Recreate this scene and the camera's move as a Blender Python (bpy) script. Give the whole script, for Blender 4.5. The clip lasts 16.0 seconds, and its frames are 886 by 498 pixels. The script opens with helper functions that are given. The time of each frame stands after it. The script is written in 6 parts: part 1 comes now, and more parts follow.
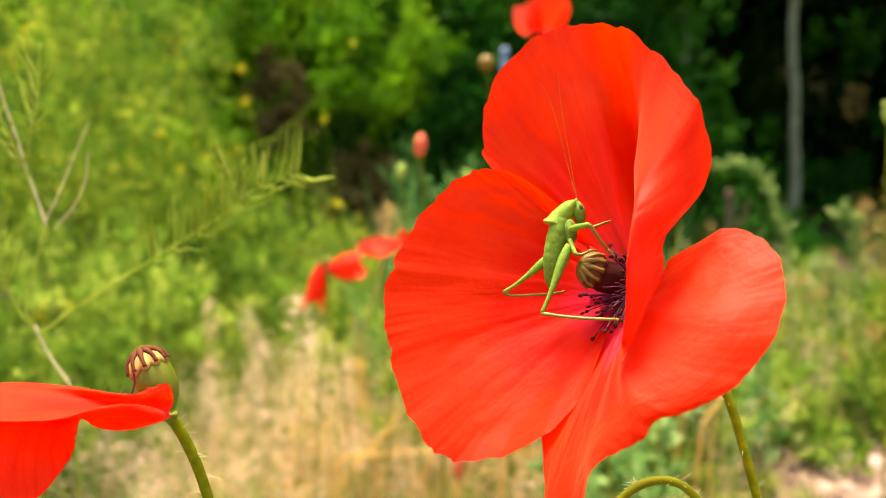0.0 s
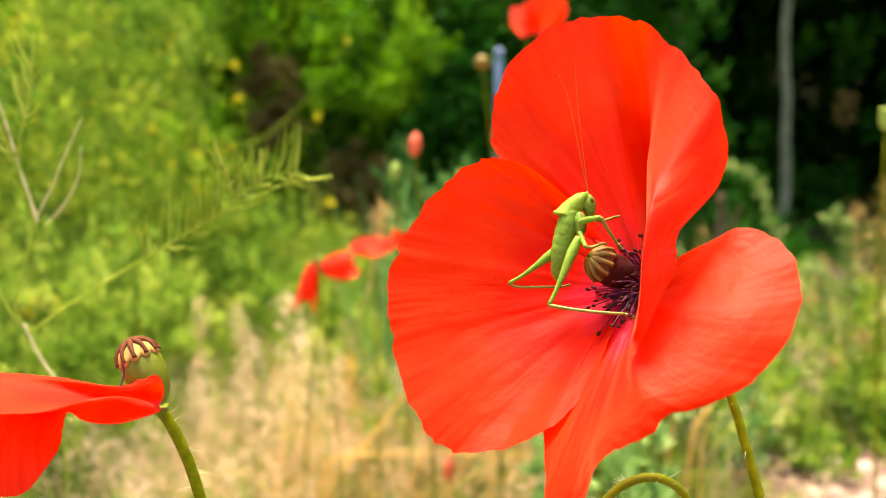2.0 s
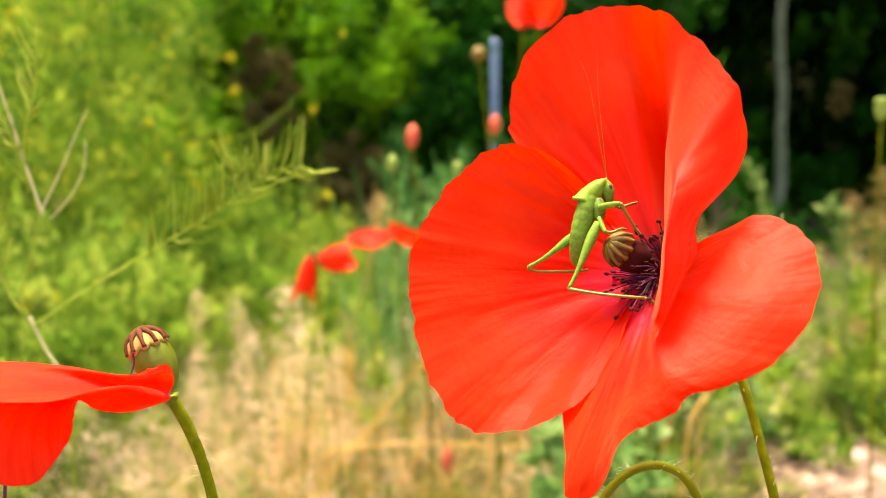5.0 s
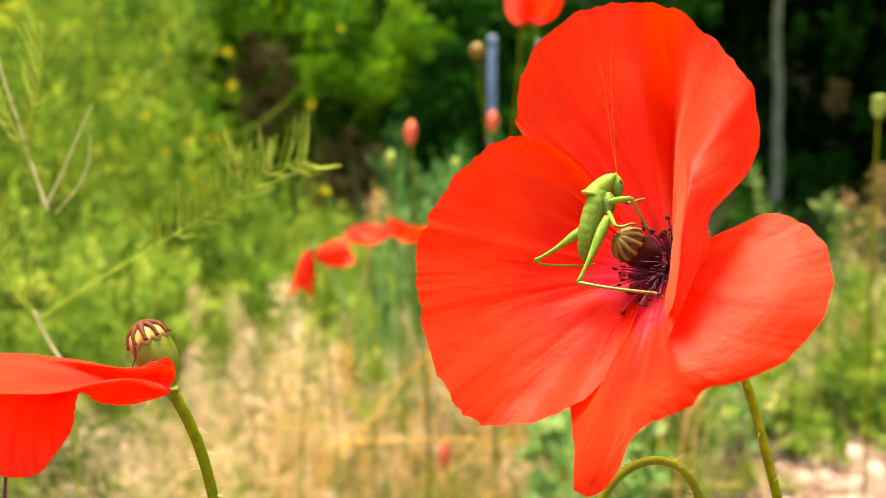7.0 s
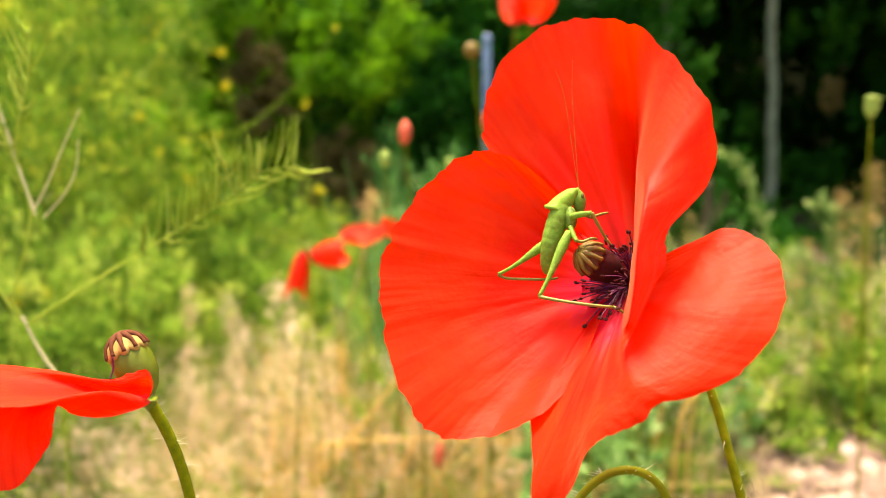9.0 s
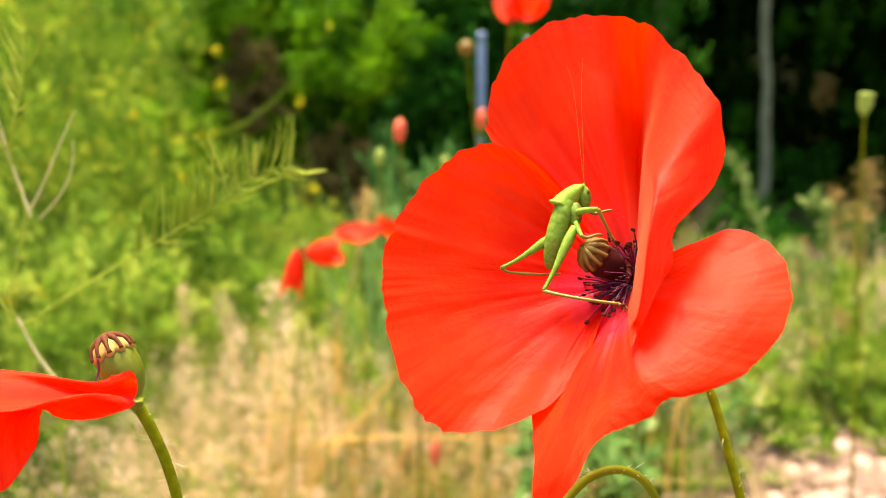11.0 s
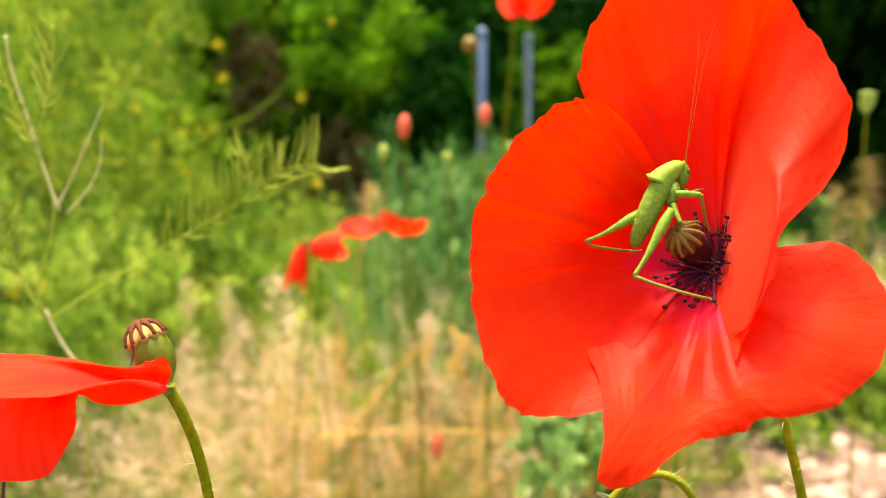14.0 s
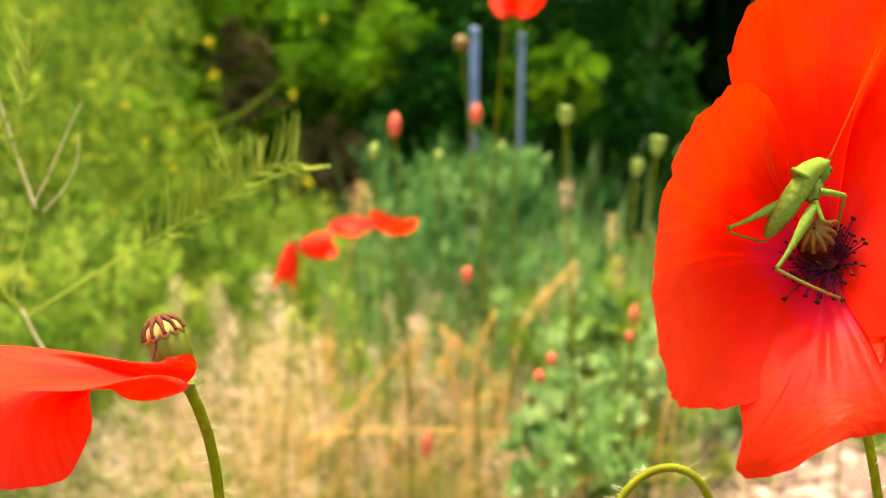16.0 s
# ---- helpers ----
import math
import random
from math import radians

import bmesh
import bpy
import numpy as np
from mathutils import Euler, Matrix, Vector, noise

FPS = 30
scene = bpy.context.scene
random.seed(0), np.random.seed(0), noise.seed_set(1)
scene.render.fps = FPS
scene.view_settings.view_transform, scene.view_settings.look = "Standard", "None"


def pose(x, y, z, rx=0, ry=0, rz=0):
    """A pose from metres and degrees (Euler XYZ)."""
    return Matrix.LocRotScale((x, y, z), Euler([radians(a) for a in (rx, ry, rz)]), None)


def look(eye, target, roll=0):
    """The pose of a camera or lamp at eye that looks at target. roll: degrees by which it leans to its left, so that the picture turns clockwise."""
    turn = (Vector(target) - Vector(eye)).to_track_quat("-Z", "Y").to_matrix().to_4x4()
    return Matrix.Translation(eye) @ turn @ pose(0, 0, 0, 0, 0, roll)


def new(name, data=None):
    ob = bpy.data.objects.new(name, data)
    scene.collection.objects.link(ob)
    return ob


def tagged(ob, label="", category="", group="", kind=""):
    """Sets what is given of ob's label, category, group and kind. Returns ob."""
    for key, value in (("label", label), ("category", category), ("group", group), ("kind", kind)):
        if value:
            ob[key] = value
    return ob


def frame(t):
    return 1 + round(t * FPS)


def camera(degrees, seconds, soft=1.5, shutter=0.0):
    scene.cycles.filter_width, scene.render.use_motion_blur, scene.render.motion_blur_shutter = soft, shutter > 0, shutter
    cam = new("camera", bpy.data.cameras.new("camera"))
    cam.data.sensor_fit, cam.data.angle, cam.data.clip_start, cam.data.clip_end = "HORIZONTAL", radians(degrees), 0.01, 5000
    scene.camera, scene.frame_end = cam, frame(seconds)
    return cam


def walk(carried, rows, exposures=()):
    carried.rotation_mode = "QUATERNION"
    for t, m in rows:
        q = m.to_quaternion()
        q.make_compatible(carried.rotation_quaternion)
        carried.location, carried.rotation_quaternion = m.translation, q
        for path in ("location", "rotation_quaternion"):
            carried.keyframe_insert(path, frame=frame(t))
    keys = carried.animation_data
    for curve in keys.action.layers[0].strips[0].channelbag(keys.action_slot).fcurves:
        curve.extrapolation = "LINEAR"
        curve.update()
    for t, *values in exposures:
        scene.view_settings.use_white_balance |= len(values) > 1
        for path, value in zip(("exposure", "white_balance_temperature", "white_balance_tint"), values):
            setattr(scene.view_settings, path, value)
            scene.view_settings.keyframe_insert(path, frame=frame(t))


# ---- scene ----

cam = camera(60, 16.0, soft=0.9)
cam.data.dof.use_dof = True
cam.data.dof.focus_distance = 0.162
cam.data.dof.aperture_fstop = 12.5
CAMERA_PATH = [
    (0, pose(0.00717, -0.00165, 0.50025, 84.948, 0.805, 1.237)),
    (0.5, pose(0.00557, -0.00227, 0.50043, 85.133, 0.500, 1.022)),
    (1, pose(0.00495, -0.00031, 0.50004, 84.733, 0.426, 0.829)),
    (1.5, pose(0.00349, -0.00053, 0.50030, 84.934, 0.228, 0.738)),
    (2, pose(0.00405, 0.00339, 0.50049, 84.939, -0.008, 0.606)),
    (2.5, pose(0.00391, 0.00267, 0.50162, 84.848, 0.309, 0.261)),
    (3, pose(0.00435, 0.00332, 0.50152, 85.016, 0.354, -0.081)),
    (3.5, pose(0.00279, 0.00271, 0.50118, 85.091, 0.555, 0.222)),
    (4, pose(0.00250, 0.00171, 0.50080, 84.679, 0.388, 0.558)),
    (6.5, pose(0.00068, 0.00160, 0.50029, 84.182, -0.117, -0.228)),
    (7, pose(0.00001, 0.00001, 0.50000, 84.072, -0.000, 0.000)),
    (7.5, pose(0.00118, 0.00097, 0.50077, 83.993, -0.110, 0.043)),
    (8, pose(0.00106, 0.00002, 0.50099, 83.934, -0.172, -0.075)),
    (8.5, pose(0.00060, -0.00068, 0.50138, 83.695, -0.058, -0.132)),
    (9, pose(0.00150, 0.00037, 0.50173, 83.950, 0.104, -0.327)),
    (11.5, pose(0.00078, -0.00048, 0.50223, 83.757, 0.296, -0.793)),
    (12, pose(-0.00227, -0.00252, 0.50248, 83.775, 0.362, -0.854)),
    (12.5, pose(-0.00028, -0.00138, 0.50187, 83.431, 0.283, -0.415)),
    (13, pose(-0.00230, -0.00385, 0.50204, 83.286, 0.136, -0.464)),
    (13.5, pose(0.00040, -0.00291, 0.50222, 83.271, -0.085, -0.389)),
    (14, pose(-0.00492, -0.00539, 0.50253, 83.436, -0.031, -0.858)),
    (14.5, pose(-0.00621, -0.00585, 0.50298, 83.444, -0.320, -0.895)),
    (15, pose(-0.00714, -0.00513, 0.50343, 83.554, -0.338, -1.179)),
    (15.5, pose(-0.00981, -0.00619, 0.50445, 83.656, -0.353, -1.503)),
    (16, pose(-0.00279, -0.00349, 0.50292, 83.342, -0.389, -1.405)),
]
walk(cam, CAMERA_PATH, exposures=((0, 1.95, 8700, 12), (0.5, 2.09, 8700, 12), (16, 2.09, 8700, 12)))

# ---- sky and sun ----
world = bpy.data.worlds.new("sky")
scene.world = world
world.use_nodes = True
wn = world.node_tree.nodes
sky = wn.new("ShaderNodeTexSky")
sky.sky_type = "NISHITA"
sky.sun_disc = False
sky.sun_elevation = radians(79)
sky.sun_rotation = radians(320)
sky.air_density = 1.0
sky.dust_density = 6.0
wn["Background"].inputs["Strength"].default_value = 0.13
world.node_tree.links.new(sky.outputs[0], wn["Background"].inputs["Color"])
sun_data = bpy.data.lights.new("sun", "SUN")
sun_data.energy = 2.8
sun_data.angle = radians(12)
sun_data.color = (1.0, 0.95, 0.86)
sun_lamp = new("sun", sun_data)
sun_lamp.matrix_basis = look((-0.15, 0.28, 1.45), (0, 0.1, 0.2))


# ---- materials ----
def mat(name, rough=0.6, spec=0.3):
    m = bpy.data.materials.new(name)
    m.use_nodes = True
    b = m.node_tree.nodes["Principled BSDF"]
    b.inputs["Roughness"].default_value = rough
    b.inputs["Specular IOR Level"].default_value = spec
    return m, m.node_tree.nodes, m.node_tree.links, b


def ramp(nodes, links, fac, stops):
    r = nodes.new("ShaderNodeValToRGB")
    while len(r.color_ramp.elements) < len(stops):
        r.color_ramp.elements.new(0.5)
    for e, (p, c) in zip(r.color_ramp.elements, stops):
        e.position, e.color = p, (*c, 1)
    links.new(fac, r.inputs[0])
    return r.outputs[0]


def noise_tex(nodes, links, scale, detail=3.0, rough=0.55, coords=None, stretch=None):
    n = nodes.new("ShaderNodeTexNoise")
    n.inputs["Scale"].default_value, n.inputs["Detail"].default_value = scale, detail
    n.inputs["Roughness"].default_value = rough
    if coords is None:
        coords = nodes.new("ShaderNodeTexCoord").outputs["Object"]
    if stretch:
        k = nodes.new("ShaderNodeMapping")
        k.inputs["Scale"].default_value = stretch
        links.new(coords, k.inputs["Vector"])
        coords = k.outputs[0]
    links.new(coords, n.inputs["Vector"])
    return n.outputs["Fac"]


def bump(nodes, links, b, height, strength, distance):
    k = nodes.new("ShaderNodeBump")
    k.inputs["Strength"].default_value, k.inputs["Distance"].default_value = strength, distance
    links.new(height, k.inputs["Height"])
    links.new(k.outputs[0], b.inputs["Normal"])
    return k.outputs[0]


def leafy(m, nodes, links, b, colour, amount, normal=None):
    """Lets light through a thin leaf or petal."""
    t = nodes.new("ShaderNodeBsdfTranslucent")
    mix = nodes.new("ShaderNodeMixShader")
    mix.inputs[0].default_value = amount
    links.new(colour, t.inputs["Color"])
    links.new(colour, b.inputs["Base Color"])
    if normal:
        links.new(normal, t.inputs["Normal"])
    links.new(b.outputs[0], mix.inputs[1])
    links.new(t.outputs[0], mix.inputs[2])
    links.new(mix.outputs[0], nodes["Material Output"].inputs["Surface"])


def petal_material(name, tip, flesh, base_col, blotch=0.10, vein=0.34, vein_count=46):
    """Crumpled petal: veins run from the claw to the rim."""
    m, nodes, links, b = mat(name, 0.52, 0.17)
    uv = nodes.new("ShaderNodeUVMap")
    uv.uv_map = "petal"
    sep = nodes.new("ShaderNodeSeparateXYZ")
    links.new(uv.outputs[0], sep.inputs[0])
    veins = noise_tex(nodes, links, 1.0, 4.0, 0.6, uv.outputs[0], (vein_count, 2.2, 1))
    cloud = noise_tex(nodes, links, 120.0, 3.0)
    along = nodes.new("ShaderNodeMath")
    along.operation = "MULTIPLY_ADD"
    patch = noise_tex(nodes, links, 1.0, 5.0, 0.65, uv.outputs[0], (14, 6, 1))
    links.new(patch, along.inputs[0])
    along.inputs[1].default_value = 0.34
    shifted = nodes.new("ShaderNodeMath")
    shifted.operation = "SUBTRACT"
    links.new(sep.outputs["Y"], shifted.inputs[0])
    shifted.inputs[1].default_value = 0.14
    links.new(shifted.outputs[0], along.inputs[2])
    col = ramp(nodes, links, along.outputs[0], [(blotch - 0.06, (0.06, 0.003, 0.02)), (blotch, tuple(0.6 * q for q in base_col)), (blotch + 0.09, base_col), (blotch + 0.26, flesh), (0.52, flesh), (0.72, tip)])
    mixc = nodes.new("ShaderNodeMix")
    mixc.data_type, mixc.blend_type = "RGBA", "MULTIPLY"
    streak = nodes.new("ShaderNodeMath")
    streak.operation = "MULTIPLY"
    links.new(sep.outputs["Y"], streak.inputs[0])
    streak.inputs[1].default_value = vein
    links.new(streak.outputs[0], mixc.inputs["Factor"])
    links.new(col, mixc.inputs["A"])
    links.new(ramp(nodes, links, veins, [(0.34, (0.90, 0.28, 0.16)), (0.56, (1, 1, 1))]), mixc.inputs["B"])
    mix2 = nodes.new("ShaderNodeMix")
    mix2.data_type, mix2.blend_type = "RGBA", "MULTIPLY"
    mix2.inputs["Factor"].default_value = 0.35
    links.new(mixc.outputs["Result"], mix2.inputs["A"])
    links.new(ramp(nodes, links, cloud, [(0.35, (0.88, 0.42, 0.36)), (0.62, (1, 1, 1))]), mix2.inputs["B"])
    crumple = noise_tex(nodes, links, 1.0, 3.0, 0.5, uv.outputs[0], (13, 7, 1))
    add = nodes.new("ShaderNodeMath")
    add.operation = "MULTIPLY_ADD"
    links.new(crumple, add.inputs[0])
    add.inputs[1].default_value = 3.5
    links.new(veins, add.inputs[2])
    grow = nodes.new("ShaderNodeMath")
    grow.operation = "MULTIPLY"
    links.new(add.outputs[0], grow.inputs[0])
    links.new(sep.outputs["Y"], grow.inputs[1])
    n = bump(nodes, links, b, grow.outputs[0], 0.5, 0.00042)
    b.inputs["Sheen Weight"].default_value = 0.25
    b.inputs["Sheen Roughness"].default_value = 0.55
    b.inputs["Sheen Tint"].default_value = (1, 0.60, 0.34, 1)
    leafy(m, nodes, links, b, mix2.outputs["Result"], 0.55, n)
    return m


def plant_material(name, stops, rough=0.55, through_light=0.3, scale=40.0, spec=0.3, by_island=True, patch=0.0):
    """Leaves and stalks: each piece its own tint, with finer mottling; patch: how many stands of differing growth to a metre."""
    m, nodes, links, b = mat(name, rough, spec if not by_island else 0.05)
    g = nodes.new("ShaderNodeNewGeometry")
    fine = noise_tex(nodes, links, scale, 3.0)
    k = nodes.new("ShaderNodeMath")
    k.operation = "MULTIPLY_ADD"
    links.new(fine, k.inputs[0])
    k.inputs[1].default_value = 0.5
    s = nodes.new("ShaderNodeMath")
    s.operation = "MULTIPLY_ADD"
    links.new(g.outputs["Random Per Island"], s.inputs[0])
    s.inputs[1].default_value = 0.7 if by_island else 0.0
    s.inputs[2].default_value = -0.1 if by_island else 0.25
    if patch:
        stand = noise_tex(nodes, links, patch, 2.0)
        w = nodes.new("ShaderNodeMath")
        w.operation = "MULTIPLY_ADD"
        links.new(stand, w.inputs[0])
        w.inputs[1].default_value = 1.5
        s.inputs[1].default_value, s.inputs[2].default_value = 0.36, -0.68
        links.new(s.outputs[0], w.inputs[2])
        s = w
    links.new(s.outputs[0], k.inputs[2])
    col = ramp(nodes, links, k.outputs[0], stops)
    n = bump(nodes, links, b, fine, 0.3, 0.001 if scale < 300 else 0.00015)
    if through_light:
        leafy(m, nodes, links, b, col, through_light, n)
    else:
        links.new(col, b.inputs["Base Color"])
    return m


PETAL = petal_material("poppy_petal", (0.87, 0.028, 0.004), (0.80, 0.006, 0.0005), (0.74, 0.006, 0.065))
PETAL_UPPER = petal_material("poppy_petal_upper", (0.87, 0.030, 0.005), (0.80, 0.006, 0.0005), (0.74, 0.006, 0.018), 0.10, 0.75, 34)
PETAL_FAR = petal_material("poppy_petal_far", (0.84, 0.04, 0.012), (0.8, 0.03, 0.012), (0.6, 0.02, 0.05))
PETAL_PALE = petal_material("poppy_petal_faded", (0.82, 0.10, 0.07), (0.8, 0.08, 0.05), (0.6, 0.04, 0.06))
STEM = plant_material("poppy_stem", [(0.25, (0.045, 0.07, 0.002)), (0.5, (0.12, 0.145, 0.004)), (0.75, (0.24, 0.24, 0.012))], 0.6, 0, 420, 0.08, False)
STEM_RED = plant_material("bud_stalk", [(0.28, (0.11, 0.065, 0.008)), (0.42, (0.11, 0.125, 0.006)), (0.6, (0.16, 0.20, 0.010))], 0.6, 0, 90, 0.08, False)
HAIR = plant_material("stem_hair", [(0.3, (0.6, 0.62, 0.4)), (0.7, (0.8, 0.8, 0.6))], 0.4, 0.2)
CAPSULE = plant_material("capsule_green", [(0.2, (0.05, 0.075, 0.005)), (0.5, (0.105, 0.14, 0.009)), (0.8, (0.19, 0.185, 0.02))], 0.45, 0, 220, 0.3, False)
RAY_PALE = plant_material("stigma_cream", [(0.3, (0.20, 0.12, 0.03)), (0.6, (0.40, 0.27, 0.08))], 0.65, 0, 700, 0.2, False)
RAY_DARK = plant_material("stigma_brown", [(0.3, (0.04, 0.012, 0.006)), (0.65, (0.14, 0.045, 0.022))], 0.8, 0, 900, 0.1, False)
BUD_RED = plant_material("poppy_bud_red", [(0.2, (0.62, 0.085, 0.045)), (0.8, (0.78, 0.19, 0.11))], 0.6, 0.2, 150, 0.3, False)
SEED_PALE = plant_material("seed_head_pale", [(0.2, (0.16, 0.26, 0.0496)), (0.8, (0.30, 0.42, 0.0992))], 0.6, 0, 200, 0.2, False)
BROWN = plant_material("dead_leaves", [(0.1, (0.05, 0.045, 0.015)), (0.5, (0.11, 0.095, 0.035)), (0.85, (0.20, 0.17, 0.07))], 0.8, 0.2, 20)
OCHRE = plant_material("ovary_ochre", [(0.2, (0.04, 0.02, 0.006)), (0.65, (0.22, 0.145, 0.024))], 0.5, 0, 500, 0.3, False)
STAMEN = plant_material("stamen_dark", [(0.2, (0.018, 0.004, 0.005)), (0.7, (0.075, 0.013, 0.013))], 0.8, 0, 1500, 0.1, False)
FILAMENT = plant_material("filament_purple", [(0.2, (0.03, 0.003, 0.016)), (0.7, (0.12, 0.010, 0.065))], 0.5, 0, 900, 0.3, False)
CRICKET = plant_material("cricket_green", [(0.25, (0.09, 0.20, 0.020)), (0.5, (0.19, 0.35, 0.05)), (0.75, (0.35, 0.49, 0.13))], 0.55, 0.35, 1300, 0.12, False)
CRICKET_SIDE = plant_material("cricket_mottled", [(0.35, (0.04, 0.09, 0.010)), (0.6, (0.20, 0.33, 0.055))], 0.55, 0.25, 1300, 0.2, False)
CRICKET_PALE = plant_material("cricket_pale", [(0.2, (0.11, 0.23, 0.018)), (0.5, (0.22, 0.38, 0.05)), (0.8, (0.38, 0.50, 0.13))], 0.55, 0.3, 1000, 0.12, False)
CRICKET_DARK = plant_material("cricket_leg_dark", [(0.2, (0.10, 0.10, 0.015)), (0.8, (0.24, 0.23, 0.04))], 0.45, 0, 700, 0.4, False)
EYE = plant_material("cricket_eye", [(0.2, (0.04, 0.05, 0.015)), (0.8, (0.11, 0.12, 0.03))], 0.5, 0, 700, 0.2, False)
DRY = plant_material("dry_grass", [(0.12, (0.30, 0.24, 0.08)), (0.45, (0.58, 0.46, 0.20)), (0.85, (0.82, 0.68, 0.38))], 0.7, 0.5, 60, 0.3, True, 14.0)
PALE_LEAF = plant_material("pale_weed_leaves", [(0.1, (0.06, 0.14, 0.035)), (0.5, (0.15, 0.27, 0.075)), (0.9, (0.36, 0.46, 0.19))], 0.6, 0.4, 60)
DEAD_WOOD = plant_material("dead_wood", [(0.3, (0.03, 0.022, 0.014)), (0.7, (0.10, 0.075, 0.05))], 0.85, 0, 40, 0.1, False)
DRY_BROWN = plant_material("brown_seed_heads", [(0.1, (0.16, 0.11, 0.035)), (0.5, (0.32, 0.24, 0.09)), (0.9, (0.56, 0.43, 0.20))], 0.7, 0.4, 60)
DRY_PINK = plant_material("dry_seed_heads", [(0.1, (0.58, 0.41, 0.25)), (0.5, (0.84, 0.64, 0.46)), (0.85, (0.95, 0.80, 0.65))], 0.75, 0.5, 60, 0.3, True, 16.0)
GREEN_YELLOW = plant_material("herb_yellow_green", [(0.1, (0.022, 0.080, 0.012)), (0.4, (0.095, 0.215, 0.024)), (0.65, (0.21, 0.31, 0.035)), (0.9, (0.40, 0.45, 0.06))], 0.55, 0.5, 30, 0.3, True, 5.0)
GREEN = plant_material("herb_green", [(0.1, (0.020, 0.075, 0.012)), (0.5, (0.11, 0.23, 0.026)), (0.9, (0.36, 0.43, 0.065))], 0.5, 0.5, 30, 0.3, True, 7.0)
GREEN_GREY = plant_material("poppy_foliage", [(0.1, (0.008, 0.06, 0.014)), (0.5, (0.085, 0.25, 0.065)), (0.9, (0.36, 0.56, 0.23))], 0.55, 0.45, 30, 0.3, True, 9.0)
BLUE_GREEN = plant_material("blue_green_leaves", [(0.1, (0.035, 0.12, 0.03)), (0.5, (0.20, 0.38, 0.11)), (0.9, (0.48, 0.66, 0.30))], 0.5, 0.5, 30, 0.3, True, 10.0)
VIVID = plant_material("fresh_green_leaves", [(0.1, (0.035, 0.11, 0.014)), (0.5, (0.19, 0.35, 0.045)), (0.9, (0.52, 0.60, 0.13))], 0.5, 0.5, 30, 0.3, True, 10.0)
STRAW = plant_material("golden_straw", [(0.12, (0.40, 0.25, 0.06)), (0.5, (0.62, 0.41, 0.12)), (0.85, (0.80, 0.58, 0.24))], 0.6, 0.2, 60)
# Sunlit copy of the hedge leaves, brighter than the one below.
HEDGE = plant_material("hedge_lit", [(0.1, (0.010, 0.075, 0.004)), (0.5, (0.075, 0.225, 0.010)), (0.85, (0.18, 0.36, 0.020))], 0.7, 0.4, 3, 0.3, True, 2.2)
# Darker copy of the hedge leaves: the woods' shade is put into colour.
GREEN_SHADED = plant_material("hedge_shaded", [(0.1, (0.002, 0.034, 0.005)), (0.5, (0.008, 0.080, 0.007)), (0.85, (0.036, 0.16, 0.012))], 0.7, 0.25, 12, 0.3, True, 1.6)
TWIG_DRY = plant_material("dry_twig", [(0.1, (0.32, 0.30, 0.14)), (0.5, (0.50, 0.46, 0.26)), (0.85, (0.68, 0.62, 0.42))], 0.6, 0.1, 60)
FEATHER = plant_material("feathery_stalk", [(0.1, (0.16, 0.26, 0.0248)), (0.5, (0.28, 0.40, 0.0496)), (0.85, (0.46, 0.53, 0.1116))], 0.55, 0.3, 80)
YELLOW = plant_material("yellow_flower", [(0.2, (0.36, 0.34, 0.02)), (0.8, (0.56, 0.52, 0.04))], 0.55, 0.3, 80)
BARK = plant_material("bark", [(0.3, (0.05, 0.075, 0.045)), (0.5, (0.14, 0.19, 0.13)), (0.7, (0.28, 0.34, 0.26))], 0.85, 0, 14, 0.2, False)
BLUE = plant_material("blue_post", [(0.25, (0.07, 0.15, 0.28)), (0.5, (0.14, 0.24, 0.42)), (0.75, (0.26, 0.34, 0.46))], 0.5, 0, 24, 0.4, False)


def ground_material():
    m, nodes, links, b = mat("dry_soil", 0.9, 0.15)
    big = noise_tex(nodes, links, 1.3, 4.0)
    small = noise_tex(nodes, links, 55.0, 5.0, 0.65)
    a = ramp(nodes, links, small, [(0.32, (0.05, 0.032, 0.022)), (0.5, (0.13, 0.085, 0.068)), (0.7, (0.28, 0.20, 0.175))])
    g = ramp(nodes, links, small, [(0.3, (0.05, 0.07, 0.02)), (0.7, (0.16, 0.19, 0.06))])
    mx = nodes.new("ShaderNodeMix")
    mx.data_type = "RGBA"
    links.new(ramp(nodes, links, big, [(0.45, (0, 0, 0)), (0.62, (1, 1, 1))]), mx.inputs["Factor"])
    links.new(a, mx.inputs["A"])
    links.new(g, mx.inputs["B"])
    links.new(mx.outputs["Result"], b.inputs["Base Color"])
    bump(nodes, links, b, small, 0.6, 0.01)
    return m


SOIL = ground_material()
STONE = plant_material("pebbles", [(0.1, (0.12, 0.08, 0.065)), (0.5, (0.25, 0.18, 0.155)), (0.85, (0.40, 0.31, 0.275))], 0.9, 0, 60)
# Near-black for the backdrop bank: the woods' shade is put into the colour.
BACKDROP_SHADE = plant_material("backdrop_shade", [(0.1, (0.006, 0.009, 0.003)), (0.8, (0.02, 0.024, 0.008))], 0.9, 0, 8, 0.1, False)


